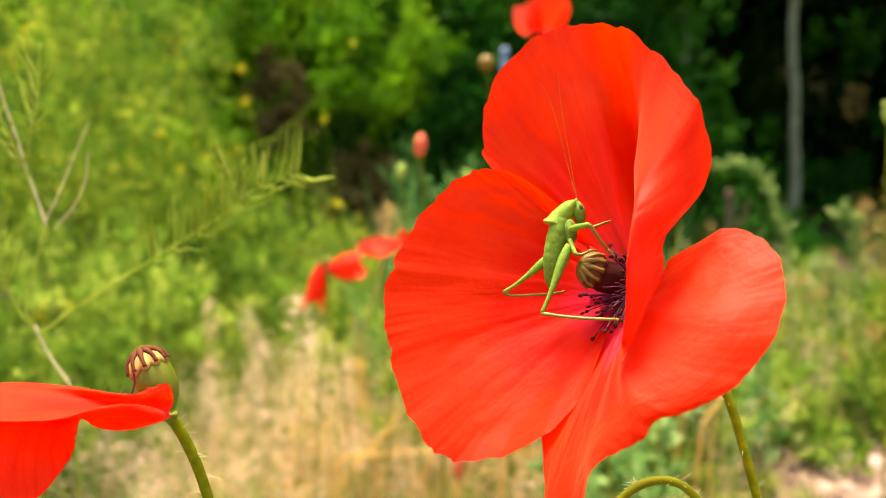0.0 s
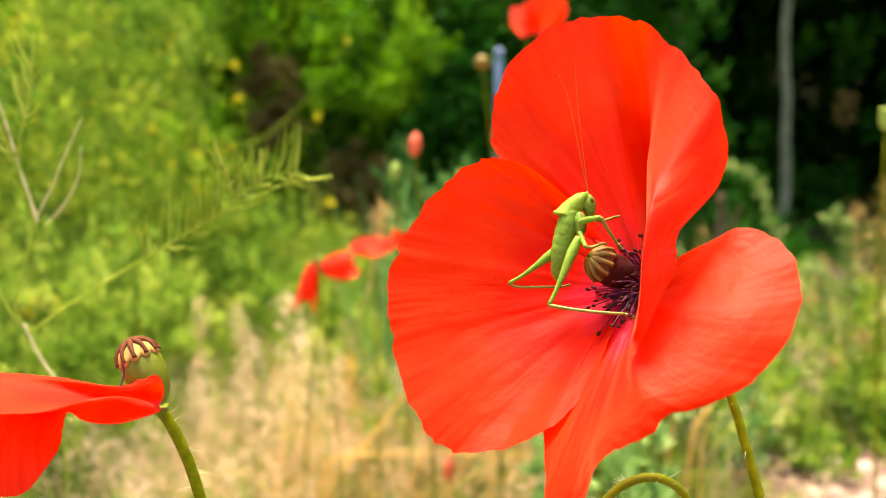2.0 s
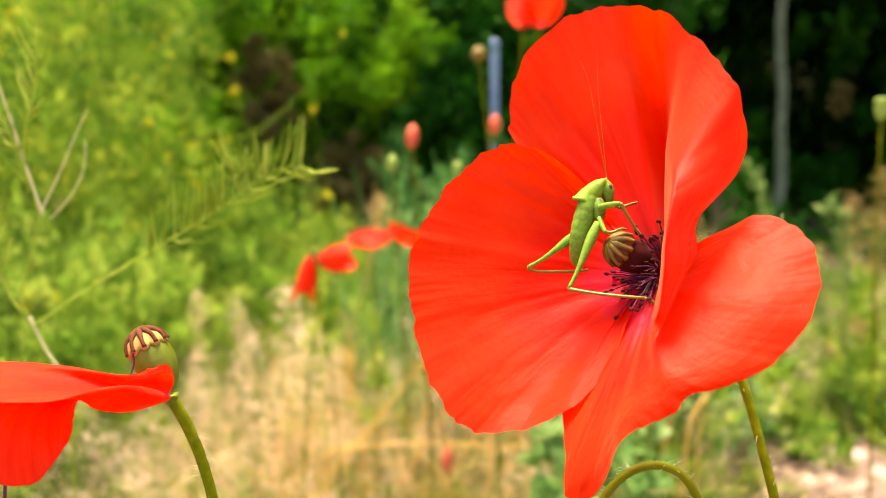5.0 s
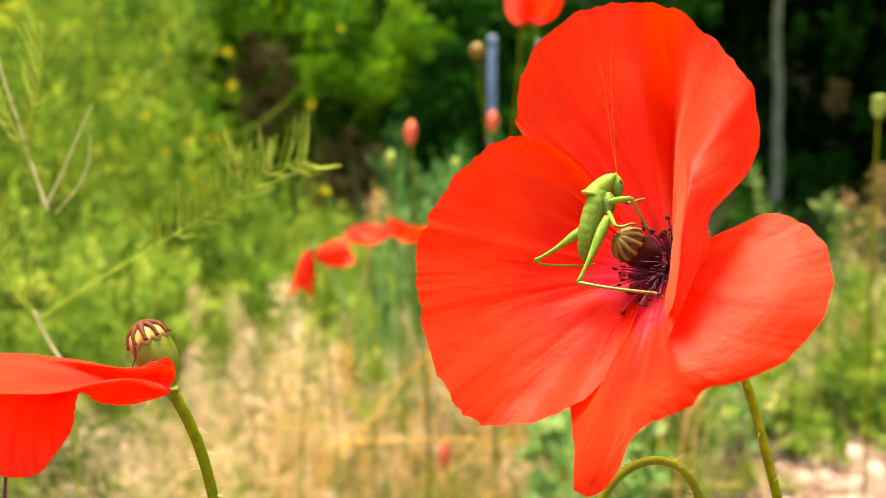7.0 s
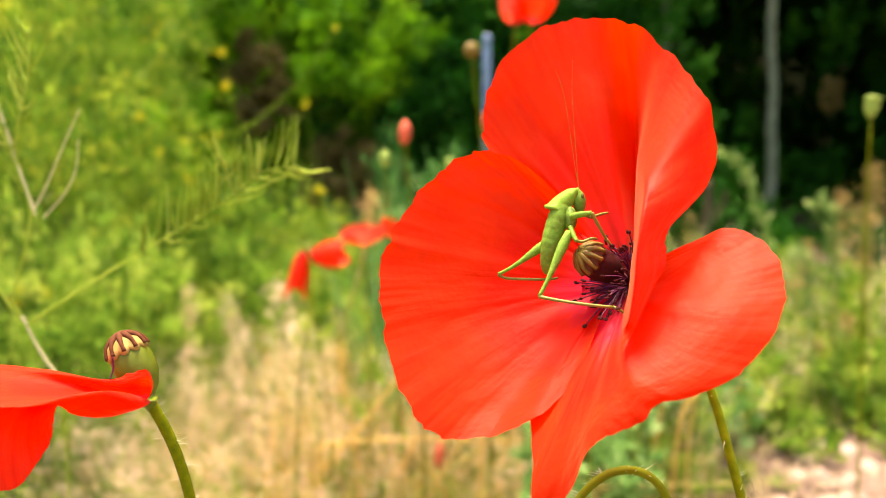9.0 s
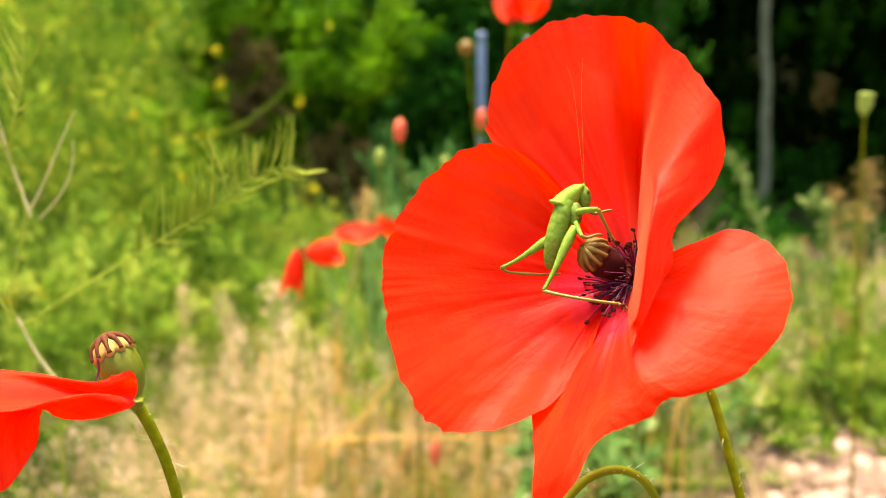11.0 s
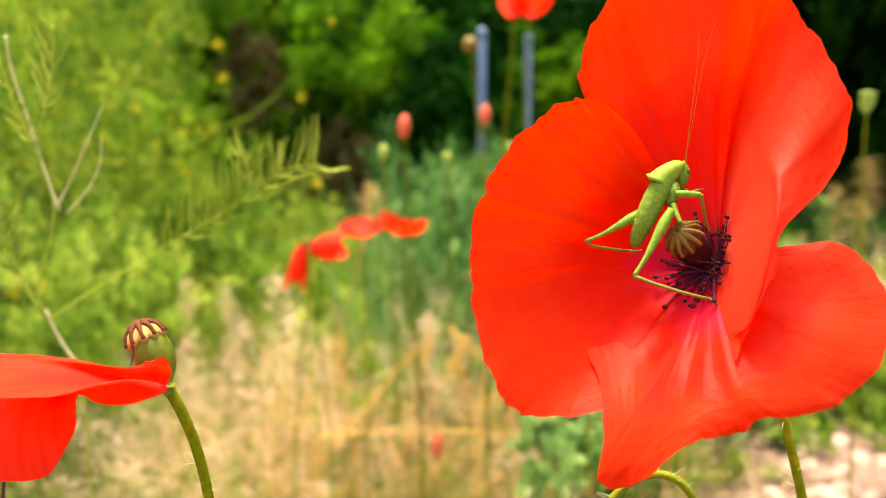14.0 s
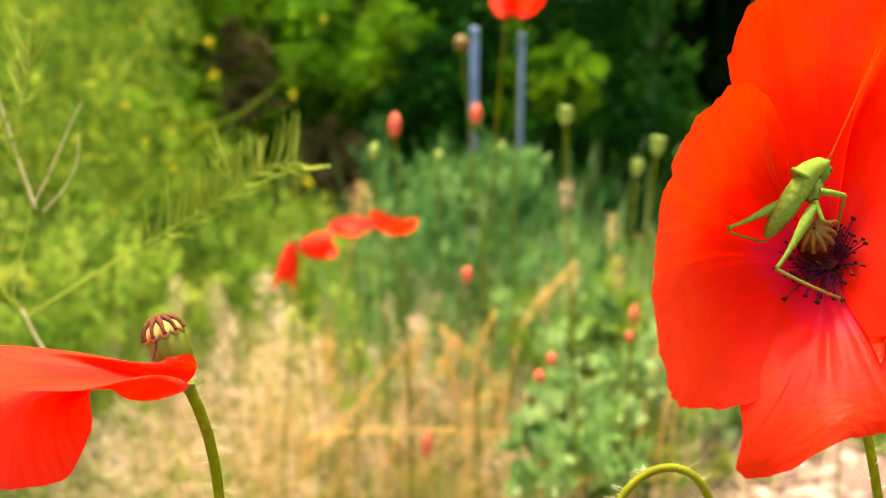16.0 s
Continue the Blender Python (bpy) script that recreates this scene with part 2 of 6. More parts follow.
# ---- mesh helpers ----
def mesh(name, verts, faces, material, smooth=True, uvs=None):
    me = bpy.data.meshes.new(name)
    if isinstance(faces, np.ndarray):
        me.vertices.add(len(verts))
        me.vertices.foreach_set("co", np.asarray(verts, dtype=np.float32).ravel())
        me.loops.add(faces.size)
        me.loops.foreach_set("vertex_index", faces.astype(np.int32).ravel())
        me.polygons.add(len(faces))
        me.polygons.foreach_set("loop_start", np.arange(0, faces.size, faces.shape[1], dtype=np.int32))
    else:
        me.from_pydata([tuple(v) for v in verts], [], faces)
    if uvs is not None:
        layer = me.uv_layers.new(name="petal")
        idx = np.empty(len(me.loops), dtype=np.int32)
        me.loops.foreach_get("vertex_index", idx)
        layer.data.foreach_set("uv", np.asarray(uvs, dtype=np.float32)[idx].ravel())
    me.materials.append(material)
    if smooth:
        me.polygons.foreach_set("use_smooth", [True] * len(me.polygons))
    me.update()
    return me


def part(name, me, parent, label=""):
    ob = new(name, me)
    ob.parent = parent
    return tagged(ob, label)


def thing(name, loc, label, category, group="", kind="", me=None):
    ob = new(name, me)
    ob.location = loc
    return tagged(ob, label, category, group, kind)


def catmull(pts, n, closed=False):
    """n points evenly in parameter on a smooth curve through pts."""
    p = np.asarray(pts, float)
    k = len(p)
    out = []
    for i in range(n):
        s = i / (n - 1) * (k - 1)
        j = min(int(s), k - 2)
        t = s - j
        a, b, c, d = p[max(j - 1, 0)], p[j], p[j + 1], p[min(j + 2, k - 1)]
        out.append(0.5 * (2 * b + (c - a) * t + (2 * a - 5 * b + 4 * c - d) * t * t + (3 * b - a - 3 * c + d) * t ** 3))
    return np.array(out)


def curve(pts, n):
    """n points on a smooth curve through unevenly spaced pts, without loops."""
    p = np.asarray([tuple(q) for q in pts], float)
    t = np.concatenate(([0], np.cumsum(np.linalg.norm(np.diff(p, axis=0), axis=1) ** 0.5)))
    m = np.zeros_like(p)
    for i in range(len(p)):
        a, b = max(i - 1, 0), min(i + 1, len(p) - 1)
        m[i] = (p[b] - p[a]) / (t[b] - t[a])
    for i in range(1, len(p) - 1):
        l, r = np.linalg.norm((p[i] - p[i - 1]) / (t[i] - t[i - 1])), np.linalg.norm((p[i + 1] - p[i]) / (t[i + 1] - t[i]))
        k = np.linalg.norm(m[i])
        m[i] *= min(1.0, 1.5 * min(l, r) / (k + 1e-9))
    out = []
    for s in np.linspace(0, t[-1], n):
        i = min(int(np.searchsorted(t, s, "right")) - 1, len(p) - 2)
        h = t[i + 1] - t[i]
        u = (s - t[i]) / h
        out.append((2 * u ** 3 - 3 * u * u + 1) * p[i] + (u ** 3 - 2 * u * u + u) * h * m[i] + (3 * u * u - 2 * u ** 3) * p[i + 1] + (u ** 3 - u * u) * h * m[i + 1])
    return np.array(out)


def tube_data(path, radii, sides=8, cap=True):
    """Vertices and faces of a tapered round tube along a path."""
    path = np.asarray(path, float)
    n = len(path)
    radii = np.interp(np.linspace(0, 1, n), np.linspace(0, 1, len(radii)), radii)
    tang = np.gradient(path, axis=0)
    tang /= np.linalg.norm(tang, axis=1)[:, None] + 1e-12
    ref = np.array((0.3, 1.0, 0.2)) if abs(tang[0] @ np.array((0.3, 1.0, 0.2))) < 0.95 else np.array((1.0, 0, 0))
    verts, faces = [], []
    for i in range(n):
        u = np.cross(tang[i], ref)
        u /= np.linalg.norm(u) + 1e-12
        w = np.cross(tang[i], u)
        for s in range(sides):
            a = 2 * math.pi * s / sides
            verts.append(path[i] + radii[i] * (math.cos(a) * u + math.sin(a) * w))
    for i in range(n - 1):
        for s in range(sides):
            q = (s + 1) % sides
            faces.append((i * sides + s, i * sides + q, (i + 1) * sides + q, (i + 1) * sides + s))
    if cap:
        faces.append(tuple(range(sides - 1, -1, -1)))
        faces.append(tuple((n - 1) * sides + s for s in range(sides)))
    return verts, faces


def join(chunks):
    verts, faces = [], []
    for v, f in chunks:
        o = len(verts)
        verts.extend(v)
        faces.extend(tuple(i + o for i in q) for q in f)
    return verts, faces


def tube(name, path, radii, material, sides=8):
    v, f = tube_data(path, radii, sides)
    return mesh(name, v, f, material)


def lathe_data(profile, sides=24, axis_from=(0, 0, 0), axis_to=(0, 0, 1), wobble=None):
    """A body of revolution: profile rows (height, radius) along the axis."""
    o = Vector(axis_from)
    q = (Vector(axis_to) - o).to_track_quat("Z", "Y")
    verts, faces = [], []
    for i, (h, r) in enumerate(profile):
        for s in range(sides):
            a = 2 * math.pi * s / sides
            rr, hh = (r, h) if wobble is None else wobble(i, a, r, h)
            verts.append(o + q @ Vector((rr * math.cos(a), rr * math.sin(a), hh)))
    for i in range(len(profile) - 1):
        for s in range(sides):
            t = (s + 1) % sides
            faces.append((i * sides + s, i * sides + t, (i + 1) * sides + t, (i + 1) * sides + s))
    faces.append(tuple(range(sides - 1, -1, -1)))
    faces.append(tuple((len(profile) - 1) * sides + s for s in range(sides)))
    return verts, faces


def ball_data(c, r, rings=7, sides=10):
    r = np.broadcast_to(np.asarray(r, float), 3)
    prof = [(-math.cos(math.pi * i / (rings - 1)), max(math.sin(math.pi * i / (rings - 1)), 0.02)) for i in range(rings)]
    v, f = lathe_data(prof, sides)
    return [np.asarray(c) + np.array(p) * r for p in v], f


def petal(name, claw, rim, mid, material, parent, seed=0, nu=56, nv=26, ruffle=1.0, unit=0.001, label="", crease=None, folds=()):
    """A petal spread between its claw and its rim; mid gives the bowl or fold half way out."""
    rng = random.Random(seed)
    ph = [rng.uniform(0, 6.28) for _ in range(6)]
    R, M, c = catmull(rim, nu), catmull(mid, nu), np.array(claw, float)
    verts, uvs, faces = [], [], []
    for i in range(nu):
        u = i / (nu - 1)
        width = 1.6 * (u - 0.5)
        start = c + np.array((width, 0, 0.3 * width)) * 1.2
        edge = 0.2 * math.sin(23 * u + ph[0]) + 0.2 * math.sin(41 * u + ph[1]) + 0.26 * math.sin(97 * u + ph[2]) + 0.16 * math.sin(171 * u + ph[5]) + 0.45 * noise.noise(Vector((u * 38, seed, 0))) + 0.42 * noise.noise(Vector((u * 95, seed, 4)))
        for j in range(nv):
            v = j / (nv - 1)
            p = start * (2 * v - 1) * (v - 1) + M[i] * 4 * v * (1 - v) + R[i] * v * (2 * v - 1)
            if crease:
                k = min(max((u - crease[0]) / (crease[1] - crease[0]), 0.0), 1.0)
                k = k * k * (3 - 2 * k)
                q = start + (M[i] - start) * 2 * v if v < 0.5 else M[i] + (R[i] - M[i]) * (2 * v - 1)
                if v < 0.5:
                    q[1] = start[1] + (M[i][1] - start[1]) * (2 * v) ** 1.6
                p = p * (1 - k) + q * k
            out = R[i] - c
            out = out / (np.linalg.norm(out) + 1e-9)
            p = p + out * edge * ruffle * v ** 7
            wave = 0.35 * math.sin(31 * u + 2 * v + ph[3]) + 0.22 * math.sin(57 * u - 3 * v + ph[4])
            wave += 0.5 * noise.noise(Vector((u * 9 + seed, v * 4.0, seed * 3.1)))
            wave += 0.34 * noise.noise(Vector((u * 26 + seed, v * 8.0, seed * 1.7))) + 0.16 * noise.noise(Vector((u * 60, v * 15.0, seed * 2.3)))
            for u0, w0, d0 in folds:
                bend = u - u0 + 0.03 * (v - 0.5)
                wave += d0 * math.exp(-(bend / w0) ** 2) * math.sin(math.pi * min(1.0, v * 1.05)) / (v * v + 0.15) * 0.8
            p = p + np.array((0, 1, 0)) * wave * ruffle * v * v * 0.8
            verts.append(p * unit)
            uvs.append((u, v))
    for i in range(nu - 1):
        for j in range(nv - 1):
            a = i * nv + j
            faces.append((a, a + 1, a + nv + 1, a + nv))
    return part(name, mesh(name, verts, faces, material, True, uvs), parent, label)


def capsule(parent, base, top, size, body_mat, rays=9, label="", lid_mat=None, ray_mat=None, ray=1.0):
    """Urn-shaped seed capsule with its rayed lid: lid and each ray are pieces of the capsule."""
    base, top = Vector(base), Vector(top)
    axis = (top - base).normalized()
    length = (top - base).length
    prof = [(h * length, r * size) for h, r in ((0, 0.28), (0.06, 0.42), (0.18, 0.68), (0.38, 0.92), (0.6, 1.0), (0.8, 0.96), (0.93, 0.86), (1.0, 0.74))]
    v, f = lathe_data(prof, 28, base, top, lambda i, a, r, h: (r * (1 + 0.022 * math.cos(rays * a)), h))
    body = part("capsule", mesh("capsule", v, f, body_mat), parent, label)
    k = size * 1.0

    def scallop(i, a, r, h):
        s = abs(math.cos(rays * a / 2))
        return r * (0.93 + 0.09 * s) if i < 4 else r, h - (0.20 * size * s if i < 3 else 0)

    lid_prof = [(length * 0.88, k * 0.9), (length * 0.88, k), (length * 0.95, k * 1.0), (length * 1.05, k * 0.86), (length * 1.15, k * 0.5), (length * 1.19, k * 0.1)]
    v, f = lathe_data(lid_prof, rays * 6, base, top, scallop)
    lid = part("lid", mesh("lid", v, f, lid_mat or RAY_PALE), body if parent.parent is None else parent, "scalloped lid of the seed capsule")
    q = axis.to_track_quat("Z", "Y")
    for n in range(rays):
        a = 2 * math.pi * (n + 0.5) / rays + math.pi / rays
        pts = [base + q @ Vector((math.cos(a) * k * s, math.sin(a) * k * s, length * h)) for s, h in ((0.06, 1.20), (0.5, 1.16), (0.86, 1.06), (1.0, 0.965), (1.02, 0.88))]
        part("stigma_ray", tube("stigma_ray", catmull(pts, 9), [0.20 * size * ray, 0.17 * size * ray, 0.11 * size * ray, 0.085 * size * ray, 0.12 * size * ray], ray_mat or RAY_DARK, 6), body if parent.parent is None else parent)
    return body


def hairs(name, path, count, length, parent, seed, label=""):
    """Fine bristles standing off a stem."""
    rng = random.Random(seed)
    chunks = []
    path = np.asarray(path)
    for _ in range(count):
        s = rng.uniform(0.02, 0.98) * (len(path) - 1)
        i = min(int(s), len(path) - 2)
        p = path[i] + (path[i + 1] - path[i]) * (s - i)
        a = rng.uniform(0, 6.28)
        d = np.array((math.cos(a), 0.5 * math.sin(a), rng.uniform(-0.15, 0.45)))
        ln = length * rng.uniform(0.5, 1.2)
        bend = np.array((0, 0, rng.uniform(-0.2, 0.3)))
        chunks.append(tube_data([p, p + d * ln * 0.5, p + (d + bend) * ln], [0.00009, 0.00007, 0.00003], 4, False))
    v, f = join(chunks)
    return tagged(part(name, mesh(name, v, f, HAIR), parent, label), kind="stuff")


# ---- ground ----
def build_ground():
    n = 90
    g = np.linspace(-1, 1, n)
    g = np.sign(g) * (np.abs(g) ** 3.2) * 400
    verts, faces = [], []
    for y in g:
        for x in g:
            d = math.hypot(x, y)
            z = 0.012 * noise.noise(Vector((x * 3, y * 3, 0))) + 0.03 * noise.noise(Vector((x * 0.6, y * 0.6, 5)))
            verts.append((x, y + 1.0, z if d < 20 else 0))
    for j in range(n - 1):
        for i in range(n - 1):
            a = j * n + i
            faces.append((a, a + 1, a + n + 1, a + n))
    thing("ground", (0, 0, 0), "dry pinkish bare soil with weeds", "ground", kind="structure", me=mesh("ground", verts, faces, SOIL))


build_ground()


# ---- the large poppy ----
FOOT = Vector((0.0870, 0.1728, 0.0000))
poppy = thing("poppy", FOOT, "open scarlet field poppy on a bristly green stem", "poppy")
flower = part("flower", mesh("flower", *lathe_data([(-0.004, 0.0012), (-0.002, 0.0018), (0.0, 0.0024), (0.002, 0.0026), (0.0035, 0.0016)], 16, Vector((15.51, 15.00, -5.04)) * 0.001, Vector((11.09, 9.00, -2.22)) * 0.001), STEM), poppy, "green receptacle under the petals")
B_RIM = [(-7.54, 18.00, 18.28), (-20.76, 19.00, 29.62), (-22.81, 20.00, 37.31), (-19.88, 21.00, 49.01), (-11.23, 20.00, 58.19), (-3.75, 17.00, 60.34), (2.97, 12.00, 59.66), (10.04, 5.50, 56.71),
         (15.86, -1.00, 48.34), (20.85, -8.00, 38.41), (23.47, -8.00, 26.99), (21.42, -8.00, 19.00), (12.96, -10.00, 10.13), (11.36, -13.00, 3.59), (5.37, -19.00, -5.96), (0.55, -23.50, -12.54)]
B_MID = [(-0.67, 13.00, 8.80), (-6.59, 16.00, 15.48), (-6.40, 17.00, 18.86), (-4.41, 17.00, 24.82), (-0.22, 15.00, 29.17), (2.32, 12.00, 30.67), (6.55, 10.00, 30.36), (13.00, 14.50, 29.88),
         (9.85, 2.00, 25.72), (8.41, -8.00, 21.86), (6.86, -15.00, 17.21), (5.27, -19.00, 12.60), (3.69, -22.00, 6.70), (2.76, -23.00, -0.54), (1.73, -23.00, -6.73), (1.74, -18.00, -9.23)]
upper_petal = petal("petal", (8.61, 1.50, 0.45), B_RIM, B_MID, PETAL_UPPER, flower, 1, 270, 44, label="upper petal folded forward along a ridge", crease=(0.44, 0.58), folds=((0.10, 0.012, 0.8), (0.16, 0.010, -0.7), (0.22, 0.012, 1.0), (0.27, 0.010, -0.8), (0.32, 0.014, 1.4), (0.365, 0.012, -1.1), (0.41, 0.010, 0.8), (0.56, 0.012, 0.6), (0.63, 0.012, -0.6), (0.70, 0.012, 0.6)))
C_RIM = [(-16.50, -2.00, -22.48), (-14.93, -9.00, -27.25), (-15.39, -17.00, -35.12), (-15.80, -20.00, -41.49), (-11.67, -22.00, -41.48), (-9.03, -25.00, -36.56), (-6.73, -28.00, -29.23), (-2.24, -29.00, -26.02), (1.88, -30.00, -24.33),
         (5.31, -30.00, -20.71), (11.77, -31.00, -19.17), (20.00, -30.00, -15.03), (26.08, -28.00, -8.85), (30.40, -24.00, -2.56), (31.70, -20.00, 2.53), (30.55, -14.00, 7.76), (25.56, -9.00, 10.74), (20.48, -6.00, 8.45), (14.58, -3.00, 5.37)]
C_MID = [(-5.05, 4.50, -12.43), (-5.31, -5.00, -17.93), (-6.53, -12.00, -20.87), (-7.20, -15.00, -22.57), (-6.36, -17.00, -22.22), (-4.99, -18.00, -20.97), (-3.32, -19.00, -19.53), (-2.06, -21.00, -17.85), (-0.25, -22.00, -16.35),
         (1.01, -23.00, -14.46), (3.79, -23.00, -12.91), (7.02, -22.00, -10.12), (9.79, -20.00, -6.94), (11.35, -18.00, -4.10), (12.85, -15.00, -2.08), (13.49, -12.00, -0.30), (13.42, -9.00, 0.76), (12.74, -6.00, 1.28), (11.63, -3.00, 0.65)]
side_petal = petal("petal", (7.64, 1.50, -3.06), C_RIM, C_MID, PETAL, flower, 2, 270, 44, 0.6, label="lower petal spread out to the side", folds=((0.16, 0.014, 0.9), (0.22, 0.012, -0.6), (0.33, 0.016, 0.8), (0.47, 0.02, 0.6), (0.7, 0.02, -0.6)))
A_RIM = [(-0.15, -3.00, -10.54), (-5.86, -9.00, -20.22), (-14.04, -13.00, -26.68), (-23.99, -11.00, -31.11), (-32.94, -11.00, -30.77), (-38.54, -11.00, -26.41), (-42.84, -8.00, -18.09), (-45.10, -5.00, -9.20),
         (-45.77, -2.50, -1.72), (-44.80, 1.00, 6.62), (-41.07, 5.00, 15.36), (-34.25, 9.00, 22.86), (-26.67, 12.00, 28.48), (-19.58, 12.00, 28.61), (-12.50, 12.00, 25.26), (-4.76, 12.00, 17.79)]
A_MID = [(2.93, 2.00, -6.73), (-0.60, 0.00, -10.80), (-5.24, -2.00, -14.18), (-9.60, 0.00, -15.60), (-12.87, 2.00, -14.62), (-15.61, 4.00, -12.38), (-17.67, 7.00, -8.91), (-18.74, 8.50, -5.23),
         (-18.55, 10.00, -1.49), (-17.52, 11.00, 1.69), (-15.07, 12.00, 6.19), (-11.12, 12.50, 10.07), (-7.25, 12.50, 12.01), (-4.12, 12.00, 11.99), (-0.90, 12.00, 10.05), (2.47, 10.00, 6.79)]
broad_petal = petal("petal", (7.10, 3.00, -2.02), A_RIM, A_MID, PETAL, flower, 3, 270, 44, label="broad open petal under the cricket", folds=((0.12, 0.010, 0.6), (0.3, 0.02, -0.5), (0.45, 0.014, 0.5), (0.62, 0.014, -0.5), (0.74, 0.012, 0.7), (0.82, 0.012, -0.7), (0.88, 0.010, 0.6)))

# stem of the large poppy
stem_path = curve([np.array(p) - np.array(FOOT) for p in ((0.0546, 0.1740, 0.4714), (0.0596, 0.1771, 0.4671), (0.0682, 0.1797, 0.4584), (0.0725, 0.1776, 0.4480), (0.0754, 0.1743, 0.4354), (0.0780, 0.1720, 0.4237), (0.0812, 0.1704, 0.4082), (0.0856, 0.1673, 0.3682))] + [np.array((0, 0, -0.02))], 60)
stem = part("stem", tube("stem", stem_path, [0.0010, 0.0011, 0.0012, 0.0014], STEM, 10), poppy)
hairs("bristles", [p for p in stem_path if p[2] > 0.38], 46, 0.0042, stem, 5)


def build_flower_heart():
    """Seed capsule and stamens in the middle of the large poppy."""
    mm = 0.001
    # Ovary body takes the dark stamen colour in place of shade among stamens.
    capsule(flower, Vector((6.65, 4.00, 0.16)) * mm, Vector((-1.32, 0.50, 4.81)) * mm, 0.0037, STAMEN, 11, "ribbed ochre seed capsule", RAY_DARK, OCHRE, 1.2)
    shapes = []
    rng = random.Random(11)
    for k in range(5):
        ln = 0.0052 + 0.0011 * k
        pts = catmull([(0, 0, 0), (rng.uniform(-1, 1) * 0.0008, 0.0006, ln * 0.5), (rng.uniform(-1, 1) * 0.0016, rng.uniform(-1, 1) * 0.0008, ln)], 6)
        v, f = tube_data(pts, [0.00022, 0.00014, 0.0001], 5)
        lobes = []
        for side in (-1, 1):
            spot = pts[-1] + np.array((side * 0.00022, rng.uniform(-1, 1) * 0.00012, rng.uniform(-1, 1) * 0.00016))
            lobes.append(ball_data(spot, (0.00027, 0.00030, rng.uniform(0.00038, 0.00056)), 5, 6))
        me = mesh("stamen", *join([(v, f), *lobes]), FILAMENT)
        me.materials.append(STAMEN)
        for i, p in enumerate(me.polygons):
            p.material_index = 0 if i < len(f) else 1
        shapes.append(me)
    base = Vector((7.54, 2.00, -0.53)) * mm
    axis = (Vector((-1.32, 0.50, 4.81)) * mm - base).normalized()
    q = axis.to_track_quat("Z", "Y")
    for k in range(180):
        a = k * 2.39996
        spread = rng.uniform(0.4, 1.5) if k % 3 else rng.uniform(1.2, 1.55)
        d = q @ Vector((math.cos(a) * math.sin(spread), math.sin(a) * math.sin(spread), math.cos(spread)))
        ob = part("stamen", shapes[k % 5], flower)
        root = base + q @ Vector((math.cos(a) * 0.0024, math.sin(a) * 0.0024, 0.0002))
        ob.matrix_basis = Matrix.LocRotScale(root, d.to_track_quat("Z", "Y"), Vector((1, 1, 1)) * rng.uniform(0.62, 1.2))


build_flower_heart()
part("torus", mesh("torus", *ball_data(np.array((8.78, 5.00, -1.47)) * 0.001, (0.0044, 0.0030, 0.0044), 8, 14), STAMEN), flower, "dark maroon base of the stamens")


